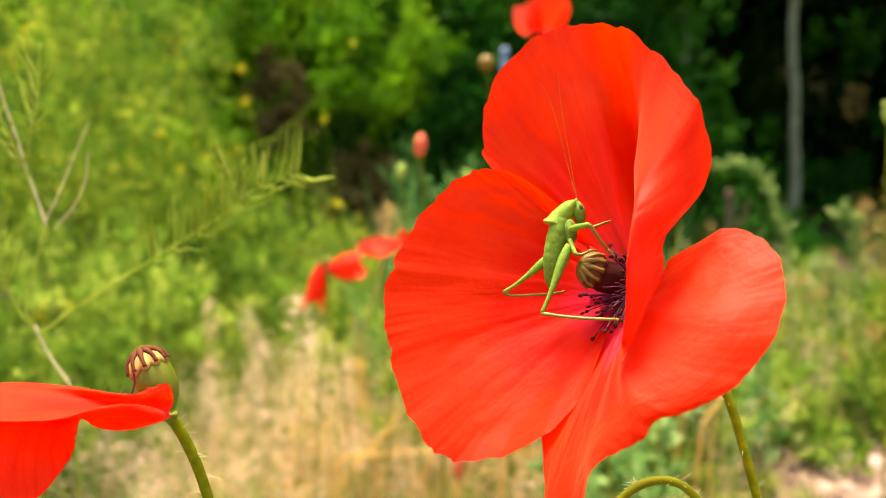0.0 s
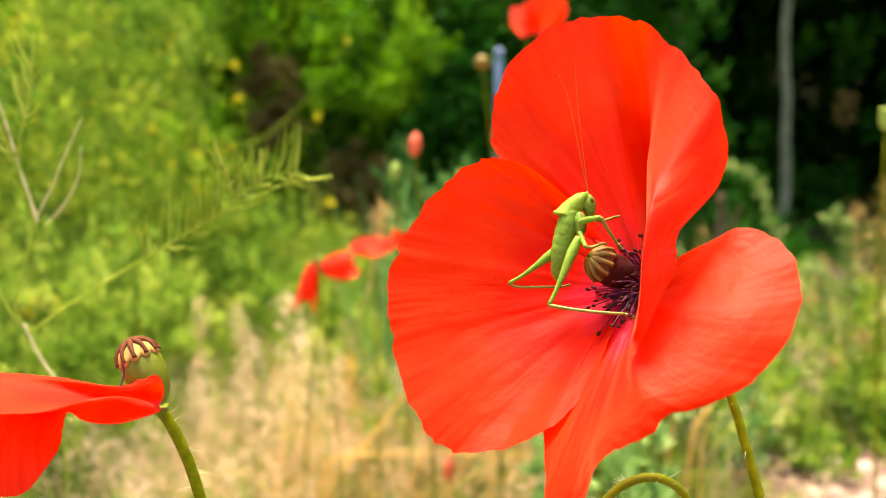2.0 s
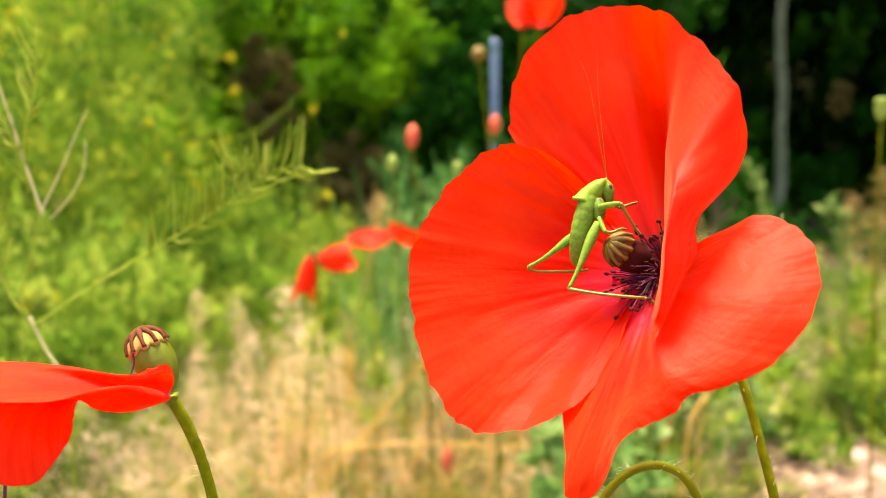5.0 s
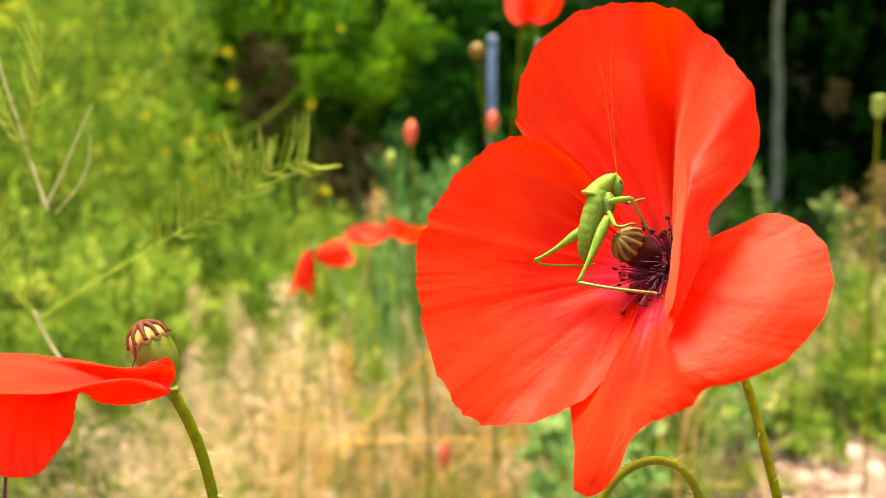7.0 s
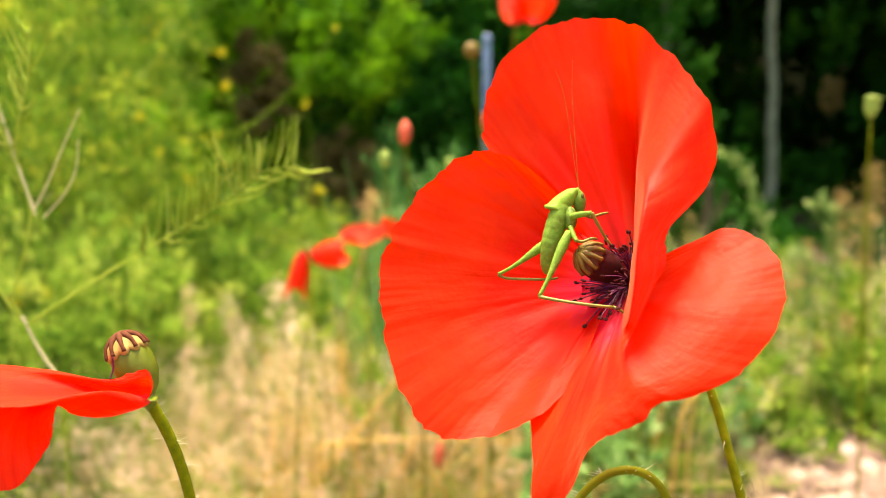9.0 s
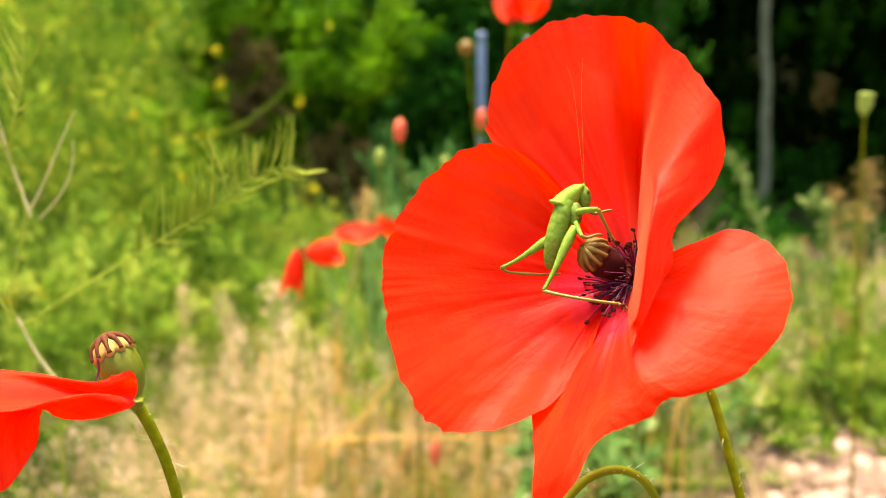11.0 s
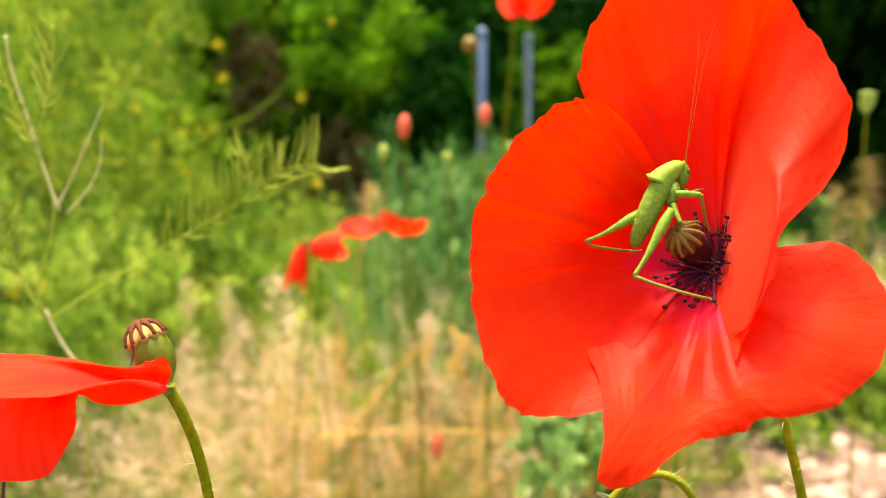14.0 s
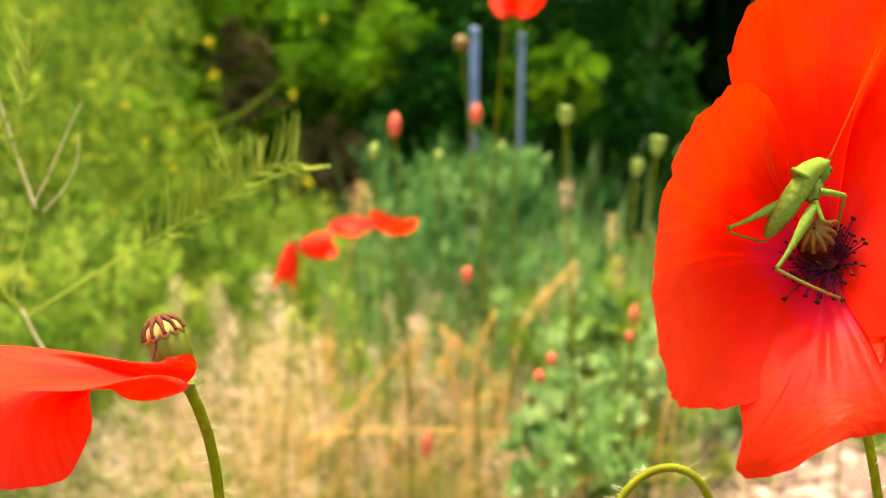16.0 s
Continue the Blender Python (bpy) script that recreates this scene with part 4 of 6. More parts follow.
# blue posts
for at, w in (((0.1411, 2.2503, 0.8706), 0.0115), ((0.2867, 2.3509, 0.8706), 0.0095)):
    post = thing("post", (at[0], at[1], 0), "slim weathered blue post standing in the weeds", "post", "blue posts")
    part("shaft", mesh("shaft", *lathe_data([(-0.05, w), (at[2] - 0.01, w), (at[2], w * 0.8)], 12), BLUE), post)
    part("cap", mesh("cap", *lathe_data([(at[2] - 0.02, w * 1.06), (at[2] + 0.004, w * 1.06), (at[2] + 0.01, w * 0.6)], 12), BLUE), post)

# feathery plant
PF = Vector((-0.1445, 0.2925, 0.0000))
feather = thing("feathery_herb", PF, "tall feathery yellow-green herb with a side spray", "herb")


def branch(pts, r, leaves, ln, seed, stuff=FEATHER):
    path = curve([rel(p, PF) for p in pts], 30)
    st = part("branch", tube("branch", path, r, stuff, 6), feather)
    rng = random.Random(seed)
    chunks = []
    for k in range(leaves):
        s = rng.uniform(0.42, 1.0) * 29
        i = min(int(s), 28)
        p = path[i] + (path[i + 1] - path[i]) * (s - i)
        t = path[i + 1] - path[i]
        t /= np.linalg.norm(t)
        side = np.cross(t, (0, 1, 0)) * rng.choice((1, 1, 1, -1)) + np.array((0, rng.uniform(-0.6, 0.6), 0))
        d = t * rng.uniform(0.3, 0.8) + side * rng.uniform(0.6, 1.0) + np.array((0, 0, 0.3))
        d /= np.linalg.norm(d)
        q = ln * rng.uniform(0.5, 1.1)
        chunks.append(tube_data([p, p + d * q * 0.5, p + (d + np.array((0, 0, 0.25))) * q], [0.0003, 0.00038, 0.00018], 5, False))
    if chunks:
        v, f = join(chunks)
        tagged(part("needles", mesh("needles", v, f, FEATHER), st), kind="stuff")


branch([tuple(PF), (-0.1446, 0.2930, 0.3900), (-0.1456, 0.2934, 0.4209)], [0.0005, 0.0004, 0.0005], 0, 0, 12)
branch([(-0.1456, 0.2934, 0.4209), (-0.1533, 0.2945, 0.4319), (-0.1600, 0.2959, 0.4450)], [0.0006, 0.0006, 0.0006], 0, 0, 1, TWIG_DRY)
branch([(-0.1600, 0.2959, 0.4450), (-0.1633, 0.2966, 0.4517), (-0.1566, 0.3000, 0.4846), (-0.1644, 0.3025, 0.5088), (-0.1732, 0.3046, 0.5286), (-0.1820, 0.3075, 0.5571)], [0.0006, 0.0005, 0.0006, 0.0004], 26, 0.009, 11)
branch([(-0.1555, 0.3001, 0.4855), (-0.1493, 0.3014, 0.4978), (-0.1432, 0.3029, 0.5121), (-0.1372, 0.3042, 0.5251)], [0.0004, 0.00035, 0.0002], 0, 0.012, 2, TWIG_DRY)
branch([(-0.1516, 0.2998, 0.4829), (-0.1434, 0.3008, 0.4923), (-0.1387, 0.3018, 0.5022), (-0.1379, 0.3030, 0.5132)], [0.0003, 0.0003, 0.0002], 0, 0.012, 8, TWIG_DRY)
branch([(-0.1546, 0.3000, 0.4842), (-0.1595, 0.3014, 0.4978), (-0.1666, 0.3037, 0.5198), (-0.1732, 0.3057, 0.5396), (-0.1754, 0.3071, 0.5527)], [0.0006, 0.0005, 0.0004], 0, 0.012, 9, TWIG_DRY)
branch([(-0.1586, 0.2955, 0.4411), (-0.1489, 0.2962, 0.4477), (-0.1290, 0.2975, 0.4604), (-0.1069, 0.2989, 0.4736), (-0.0848, 0.3002, 0.4868), (-0.0672, 0.3016, 0.5000), (-0.0528, 0.3020, 0.5033)], [0.0006, 0.0005, 0.0004, 0.00015], 96, 0.0165, 3)
branch([(-0.0848, 0.3002, 0.4868), (-0.0826, 0.3012, 0.4956), (-0.0793, 0.3023, 0.5066)], [0.0004, 0.0002], 12, 0.012, 4)
branch([(-0.1599, 0.3009, 0.4934), (-0.1622, 0.3030, 0.5132), (-0.1577, 0.3053, 0.5352), (-0.1566, 0.3075, 0.5571)], [0.0006, 0.0004], 20, 0.014, 5)
branch([(-0.1599, 0.2957, 0.4429), (-0.1666, 0.2966, 0.4517), (-0.1732, 0.2982, 0.4670), (-0.1776, 0.2998, 0.4824)], [0.0006, 0.0004], 40, 0.012, 6)


TF = Vector((-0.52, 1.40, 0.0))
twig = thing("weed_stalk", TF, "long leaning pale green weed stalk with a yellow tip", "weed")
part("stalk", tube("stalk", curve([rel(p, TF) for p in ((-0.52, 1.40, -0.02), (-0.50, 1.40, 0.40), (-0.409, 1.40, 0.548), (-0.338, 1.40, 0.578), (-0.256, 1.40, 0.644), (-0.210, 1.40, 0.699), (-0.184, 1.40, 0.742))], 30), [0.002, 0.0022, 0.0022, 0.0014], GREEN_YELLOW, 6), twig)
part("blossom", mesh("blossom", *ball_data(rel((-0.182, 1.40, 0.748), TF), (0.005, 0.005, 0.006), 7, 9), YELLOW), twig, "small yellow blossom")


def straw_stalk(pts, r=0.0017, head=0.0, seed=0):
    """One bent straw that can be told apart from the dry grass; its foot is in the soil."""
    end = np.array(pts[0])
    foot = Vector((end[0] + 0.02 * math.sin(seed), end[1] + 0.02, 0))
    st = thing("straw_stalk", foot, "long bent golden straw stalk" if not head else "golden straw stalk with a fluffy dry head", "dry grass", "bent straw stalks")
    path = [np.array((0, 0, -0.02)), *(rel(p, foot) for p in pts)]
    r *= 1.6
    part("stalk", tube("stalk", curve(path, 26), [r, r, r * 0.8, r * 0.55], STRAW, 6), st)
    if head:
        rng = np.random.default_rng(seed)
        tip, prev = path[-1], path[-2]
        along = (tip - prev) / np.linalg.norm(tip - prev)
        n = 200
        q = rng.uniform(-1, 0.15, (n, 1))
        c = tip + along * q * head + rng.normal(0, 0.16, (n, 3)) * head * (0.3 + np.abs(q)) * 0.7
        d = (along + rng.normal(0, 0.6, (n, 3))) * head * 0.085
        e = rng.normal(0, 1, (n, 3)) * head * 0.012
        v = np.stack((c - e * 0.4, c + d * 0.5 - e, c + d, c + d * 0.5 + e), 1).reshape(-1, 3)
        tagged(part("seed_head", mesh("seed_head", v, np.arange(len(v)).reshape(-1, 4), STRAW), st), kind="stuff")


straw_stalk(((-0.150, 0.93, 0.145), (-0.137, 0.93, 0.157), (-0.037, 0.93, 0.164), (0.105, 0.93, 0.161)), 0.0018, 0, 1)
straw_stalk(((-0.150, 0.92, 0.110), (-0.092, 0.92, 0.187), (-0.051, 0.92, 0.241), (-0.009, 0.92, 0.284)), 0.0017, 0.05, 2)
straw_stalk(((-0.053, 0.95, 0.075), (-0.034, 0.95, 0.158), (-0.018, 0.95, 0.233), (-0.009, 0.95, 0.277)), 0.0017, 0.045, 3)
straw_stalk(((0.090, 0.98, 0.120), (0.113, 0.98, 0.224), (0.134, 0.98, 0.300), (0.181, 0.98, 0.352)), 0.0020, 0.075, 4)
straw_stalk(((0.130, 0.97, 0.150), (0.109, 0.97, 0.197), (0.072, 0.97, 0.235), (0.027, 0.97, 0.280)), 0.0015, 0.05, 5)
straw_stalk(((-0.060, 0.96, 0.095), (-0.038, 0.96, 0.132), (0.005, 0.96, 0.207), (0.034, 0.96, 0.267)), 0.0016, 0.05, 6)
straw_stalk(((-0.020, 0.94, 0.060), (0.020, 0.94, 0.140), (0.062, 0.94, 0.200), (0.085, 0.94, 0.205)), 0.0014, 0.04, 7)
straw_stalk(((0.060, 0.95, 0.070), (0.055, 0.95, 0.140), (0.038, 0.95, 0.215), (0.030, 0.95, 0.245)), 0.0014, 0.05, 8)
straw_stalk(((-0.100, 0.95, 0.050), (-0.105, 0.95, 0.150), (-0.120, 0.95, 0.230), (-0.122, 0.95, 0.265)), 0.0014, 0.06, 9)
straw_stalk(((0.294, 0.900, 0.199), (0.317, 0.900, 0.240), (0.352, 0.900, 0.318), (0.374, 0.900, 0.394)), 0.0016, 0.050, 10)
straw_stalk(((0.269, 0.900, 0.210), (0.278, 0.900, 0.266), (0.293, 0.900, 0.305), (0.307, 0.900, 0.373)), 0.0014, 0.050, 11)
straw_stalk(((0.055, 0.900, 0.182), (0.061, 0.900, 0.267), (0.071, 0.900, 0.295), (0.080, 0.900, 0.317)), 0.0014, 0.045, 12)
straw_stalk(((0.142, 0.900, 0.132), (0.149, 0.900, 0.160), (0.156, 0.900, 0.189), (0.169, 0.900, 0.207)), 0.0013, 0.030, 13)
straw_stalk(((0.188, 0.900, 0.139), (0.191, 0.900, 0.167), (0.194, 0.900, 0.197), (0.200, 0.900, 0.233)), 0.0013, 0.035, 14)
straw_stalk(((0.303, 0.900, 0.153), (0.307, 0.900, 0.196), (0.313, 0.900, 0.231), (0.317, 0.900, 0.267)), 0.0012, 0.030, 15)
straw_stalk(((0.100, 0.900, 0.139), (0.096, 0.900, 0.196), (0.085, 0.900, 0.232), (0.074, 0.900, 0.253)), 0.0012, 0.030, 16)


def arching_weed(pts, label, seed):
    """A pale weed whose tip bends over, crowded with tiny florets and leaves."""
    foot = Vector((pts[-1][0] + 0.03, pts[-1][1], 0))
    w = thing("arching_weed", foot, label, "weed", "pale weeds by the stones")
    path = curve([np.array((0, 0, -0.02)), *(rel(p, foot) for p in reversed(pts))], 40)
    part("stalk", tube("stalk", path, [0.003, 0.0028, 0.0022, 0.0012], SEED_PALE, 6), w)
    rng = np.random.default_rng(seed)
    n = 230
    i = rng.integers(14, 40, n)
    c = path[i] + rng.normal(0, 0.0055, (n, 3))
    d = rng.normal(0, 1, (n, 3)) * 0.008 + np.array((0, 0, 0.004))
    e = rng.normal(0, 1, (n, 3)) * 0.0028
    v = np.stack((c, c + d * 0.5 - e, c + d, c + d * 0.5 + e), 1).reshape(-1, 3)
    tagged(part("floret_fluff", mesh("floret_fluff", v, np.arange(len(v)).reshape(-1, 4), PALE_LEAF), w), kind="stuff")


arching_weed(((0.498, 1.5, 0.518), (0.556, 1.5, 0.525), (0.598, 1.5, 0.492), (0.619, 1.5, 0.429), (0.646, 1.5, 0.357)), "pale grey-green weed with an arching fluffy tip", 3)
arching_weed(((0.715, 1.45, 0.425), (0.730, 1.45, 0.432), (0.748, 1.45, 0.405), (0.755, 1.45, 0.350)), "short pale grey-green weed with a fluffy tip", 4)
arching_weed(((0.660, 1.42, 0.330), (0.672, 1.42, 0.345), (0.690, 1.42, 0.320), (0.695, 1.42, 0.270)), "short pale grey-green weed with a fluffy tip", 5)
stub = thing("dead_stem", (0.912, 2.6, 0), "brown broken stem of a dead shrub", "dead stem")
part("stem", tube("stem", curve([(0, 0, -0.02), (-0.01, 0, 0.2), (0.004, 0, 0.36), (0.0, 0, 0.46)], 14), [0.022, 0.019, 0.016, 0.013], DEAD_WOOD, 9), stub)
part("snag", tube("snag", curve([(0.0, 0, 0.30), (0.05, 0.01, 0.36), (0.07, 0.01, 0.42)], 8), [0.007, 0.004], DEAD_WOOD, 6), stub)


# ---- vegetation ----
def blades(name, label, category, count, box, height, width, lean, material, seed, heads=None, head_len=0.05):
    """Upright blades and stalks, thousands in one sheet of growth."""
    rng = np.random.default_rng(seed)
    x0, x1, y0, y1 = box
    verts, faces, hv, hf = [], [], [], []
    for _ in range(count):
        x, y = rng.uniform(x0, x1), rng.uniform(y0, y1)
        h = rng.uniform(*height)
        w = rng.uniform(*width)
        a = rng.uniform(0, 6.283)
        lx, ly = rng.normal(0, lean, 2)
        o = len(verts)
        ca, sa = math.cos(a) * w, math.sin(a) * w
        pts = []
        for s in (0, 0.4, 0.75, 1.0):
            px, py, pz = x + lx * h * s * s, y + ly * h * s * s, h * s * (1 - 0.12 * s * (abs(lx) + abs(ly))) - 0.01
            k = 1 - 0.75 * s
            verts.append((px - ca * k, py - sa * k, pz))
            verts.append((px + ca * k, py + sa * k, pz))
            pts.append((px, py, pz))
        for s in range(3):
            faces.append((o + 2 * s, o + 2 * s + 1, o + 2 * s + 3, o + 2 * s + 2))
        if heads is not None and rng.random() < heads:
            tx, ty, tz = pts[-1]
            for _k in range(60):
                q = rng.uniform(-1.0, 0.6)
                wide = 0.20 * (1.1 - abs(q + 0.2))
                c = np.array((tx + lx * q * head_len, ty + ly * q * head_len, tz + q * head_len)) + rng.normal(0, wide, 3) * head_len
                d = np.array((rng.normal(0, 0.5) + lx, rng.normal(0, 0.5) + ly, rng.uniform(0.4, 1.2))) * head_len * 0.12
                e = rng.normal(0, 1, 3)
                e = e / np.linalg.norm(e) * head_len * 0.016
                o2 = len(hv)
                hv.extend((c - e * 0.4, c + d * 0.5 - e, c + d, c + d * 0.5 + e))
                hf.append((o2, o2 + 1, o2 + 2, o2 + 3))
    ob = thing(name, (0, 0, 0), label, category, kind="stuff", me=mesh(name, verts, faces, material))
    if hv:
        tagged(part("seed_heads", mesh("seed_heads", hv, hf, DRY_PINK), ob), kind="stuff")
    return ob


def leaf_mass(name, label, category, blobs, count, size, material, seed, narrow=0.36, up=0.2, sprig=36):
    """Leaves on sprigs that fill rounded, uneven masses and leave gaps: blobs are (centre, radii)."""
    rng = np.random.default_rng(seed)
    vol = np.array([r[0] * r[1] * r[2] for _, r in blobs]) ** 0.67
    vol = vol / vol.sum()
    quads = []

    def unit(v):
        return v / (np.linalg.norm(v, axis=1, keepdims=True) + 1e-9)

    for b, (c, r) in enumerate(blobs):
        n = max(int(count * vol[b] / sprig), 3)
        r = np.array(r)
        out = unit(rng.normal(0, 1, (n, 3)))
        k = rng.uniform(0.2, 1.0, (n, 1)) ** 0.45 * (0.85 + 0.22 * np.sin(out[:, :1] * 5 + b) * np.cos(out[:, 2:] * 4 + out[:, 1:2] * 3))
        root = np.array(c) + out * r * k
        way = unit(out * 0.5 + rng.normal(0, 0.45, (n, 3)) + np.array((0, 0, 0.35 + up)))
        reach = rng.uniform(0.25, 0.6, (n, 1)) * np.cbrt(r.prod())
        root, way, reach = (np.repeat(q, sprig, 0) for q in (root, way, reach))
        m = len(root)
        s = rng.uniform(-0.6, 0.6, (m, 1))
        p = root + way * reach * s + rng.normal(0, 0.16, (m, 3)) * reach * (1.0 - np.abs(s))
        t = unit(way * 0.6 + rng.normal(0, 0.6, (m, 3)) + np.array((0, 0, up)))
        side = unit(np.cross(t, rng.normal(0, 1, (m, 3))))
        ln = rng.uniform(*size, (m, 1))
        wd = ln * rng.uniform(0.5, 1.0, (m, 1)) * narrow
        mid = p + t * ln * 0.5 + np.array((0, 0, 0.05)) * ln
        quads.append(np.stack((p, mid - side * wd, p + t * ln, mid + side * wd), 1)[p[:, 2] > 0.01])
    verts = np.concatenate(quads).reshape(-1, 3)
    return thing(name, (0, 0, 0), label, category, kind="stuff", me=mesh(name, verts, np.arange(len(verts)).reshape(-1, 4), material, False))


blades("dry_grass", "pinkish straw-coloured dry grass with fluffy heads", "dry grass", 1250, (-0.45, 0.15, 0.88, 1.35), (0.05, 0.24), (0.0006, 0.0013), 0.65, DRY, 21, 0.6, 0.055)
blades("straw", "long bent golden straw stalks", "dry grass", 420, (-0.26, 0.16, 0.88, 1.2), (0.12, 0.32), (0.0008, 0.0015), 0.6, STRAW, 41)
blades("low_dry_grass", "low dry straw on bare soil", "dry grass", 1500, (-0.6, 0.55, 0.85, 1.6), (0.03, 0.12), (0.0006, 0.0014), 0.9, DRY, 22)
blades("green_grass", "fine green grass blades", "grass", 5200, (-1.3, 0.35, 0.95, 2.6), (0.10, 0.40), (0.0009, 0.002), 0.4, GREEN_YELLOW, 23)
blades("poppy_foliage", "grey-green upright poppy stalks", "foliage", 480, (-0.10, 0.34, 1.0, 1.5), (0.25, 0.58), (0.0010, 0.0030), 0.16, GREEN_GREY, 24)
blades("thin_dry_stalks", "thin dry stalks among grey-green poppy leaves", "dry grass", 190, (-0.06, 0.40, 0.95, 1.2), (0.12, 0.36), (0.0007, 0.0012), 0.35, DRY, 44, 0.9, 0.035)
blades("short_green_grass", "short fresh green grass between dry stalks", "grass", 1700, (-0.55, 0.15, 0.85, 1.3), (0.05, 0.19), (0.001, 0.002), 0.5, VIVID, 45)
blades("dry_stalks", "dry brownish seed stalks among green weeds", "dry grass", 150, (0.45, 1.25, 1.3, 2.2), (0.12, 0.36), (0.0007, 0.0012), 0.4, DRY, 28, 0.9, 0.05)
leaf_mass("fresh_weeds", "fresh green weeds between the dry grasses", "weeds", [((0.20, 0.98, 0.13), (0.07, 0.06, 0.13)), ((0.27, 0.98, 0.12), (0.07, 0.06, 0.15)), ((0.16, 1.02, 0.24), (0.06, 0.06, 0.08)), ((0.25, 1.0, 0.28), (0.06, 0.06, 0.09)), ((0.34, 1.02, 0.10), (0.10, 0.08, 0.12)), ((0.0, 1.15, 0.16), (0.10, 0.08, 0.10)), ((-0.12, 1.2, 0.2), (0.12, 0.08, 0.09)), ((0.22, 1.15, 0.22), (0.12, 0.08, 0.12)), ((-0.05, 0.98, 0.08), (0.04, 0.04, 0.08)), ((-0.11, 1.02, 0.20), (0.05, 0.05, 0.06))], 4200, (0.010, 0.030), VIVID, 42, 0.2, 0.6)
leaf_mass("bright_weeds", "bright green leafy weeds at the edge of the dry grass", "weeds", [((0.19, 0.94, 0.15), (0.05, 0.04, 0.10)), ((0.25, 0.95, 0.13), (0.05, 0.04, 0.12)), ((0.13, 0.95, 0.07), (0.05, 0.04, 0.05)), ((0.22, 0.96, 0.26), (0.05, 0.04, 0.05)), ((0.16, 0.97, 0.22), (0.03, 0.03, 0.05))], 3600, (0.010, 0.028), VIVID, 56, 0.24, 0.6)
leaf_mass("blue_green_weeds", "blue-green leafy weeds in front of the dry grass", "weeds", [((0.169, 0.930, 0.259), (0.030, 0.022, 0.035)), ((0.223, 0.950, 0.276), (0.035, 0.022, 0.045)), ((0.240, 0.900, 0.239), (0.035, 0.022, 0.035)), ((0.162, 0.850, 0.220), (0.032, 0.022, 0.030)), ((0.207, 0.820, 0.210), (0.035, 0.022, 0.030)), ((0.105, 0.960, 0.303), (0.018, 0.022, 0.020)), ((0.285, 0.960, 0.266), (0.025, 0.022, 0.040)), ((0.116, 0.800, 0.192), (0.030, 0.022, 0.022)), ((0.165, 0.770, 0.194), (0.035, 0.022, 0.025)), ((0.200, 0.740, 0.185), (0.035, 0.022, 0.020)), ((0.125, 0.740, 0.173), (0.035, 0.022, 0.018))], 1900, (0.012, 0.034), BLUE_GREEN, 57, 0.26, 0.7, 14)
leaf_mass("poppy_leaves", "dense grey-green divided poppy leaves", "foliage", [((0.08, 1.25, 0.16), (0.2, 0.25, 0.2)), ((-0.03, 1.3, 0.32), (0.13, 0.15, 0.22)), ((0.12, 1.3, 0.36), (0.13, 0.15, 0.2)), ((0.3, 1.2, 0.12), (0.2, 0.2, 0.16)), ((0.26, 1.3, 0.25), (0.14, 0.15, 0.14)), ((0.42, 1.35, 0.12), (0.16, 0.2, 0.16)), ((0.10, 1.3, 0.47), (0.05, 0.06, 0.10)), ((0.05, 1.32, 0.46), (0.04, 0.05, 0.10)), ((0.155, 1.3, 0.46), (0.04, 0.05, 0.08))], 16500, (0.013, 0.036), GREEN_GREY, 25, 0.16, 0.9)
leaf_mass("yellow_green_weeds", "tall fine-leaved yellow-green weeds", "weeds", [((-0.75, 1.5, 0.35), (0.4, 0.4, 0.4)), ((-0.48, 1.6, 0.26), (0.33, 0.3, 0.28)), ((-0.95, 1.7, 0.6), (0.4, 0.4, 0.35)), ((-0.5, 2.0, 0.22), (0.4, 0.4, 0.24)), ((-0.2, 1.9, 0.16), (0.35, 0.4, 0.20)), ((-0.85, 2.0, 0.85), (0.3, 0.3, 0.28))], 34000, (0.012, 0.036), GREEN_YELLOW, 26, 0.16, 0.3)
leaf_mass("tall_weeds", "tall leafy green weeds with dark gaps", "weeds", [((-0.62, 1.35, 0.42), (0.10, 0.10, 0.32)), ((-0.92, 1.4, 0.5), (0.12, 0.12, 0.40)), ((-0.45, 1.5, 0.30), (0.10, 0.10, 0.24)), ((-0.75, 1.6, 0.75), (0.10, 0.12, 0.3)), ((-0.62, 1.75, 0.62), (0.08, 0.08, 0.3)), ((-1.1, 1.6, 0.8), (0.14, 0.15, 0.4)), ((-0.8, 1.3, 0.55), (0.07, 0.07, 0.34))], 7000, (0.012, 0.034), GREEN, 36, 0.16, 0.6)
leaf_mass("green_weeds", "mixed green weeds on stony soil", "weeds", [((0.75, 1.9, 0.08), (0.5, 0.4, 0.15)), ((1.15, 2.2, 0.08), (0.4, 0.4, 0.14)), ((0.55, 2.1, 0.08), (0.4, 0.4, 0.14)), ((1.0, 2.8, 0.06), (0.8, 0.5, 0.10)), ((0.42, 1.55, 0.05), (0.2, 0.2, 0.12)), ((0.75, 1.5, 0.03), (0.2, 0.15, 0.10)), ((0.55, 1.6, 0.05), (0.25, 0.2, 0.15)), ((0.98, 1.6, 0.06), (0.25, 0.2, 0.16)), ((0.62, 1.28, 0.01), (0.1, 0.08, 0.05)), ((0.48, 1.12, 0.0), (0.09, 0.07, 0.05)), ((0.8, 1.2, 0.0), (0.12, 0.08, 0.06)), ((0.36, 1.25, 0.03), (0.12, 0.08, 0.08))], 30000, (0.013, 0.036), GREEN, 27, 0.3, 0.4)
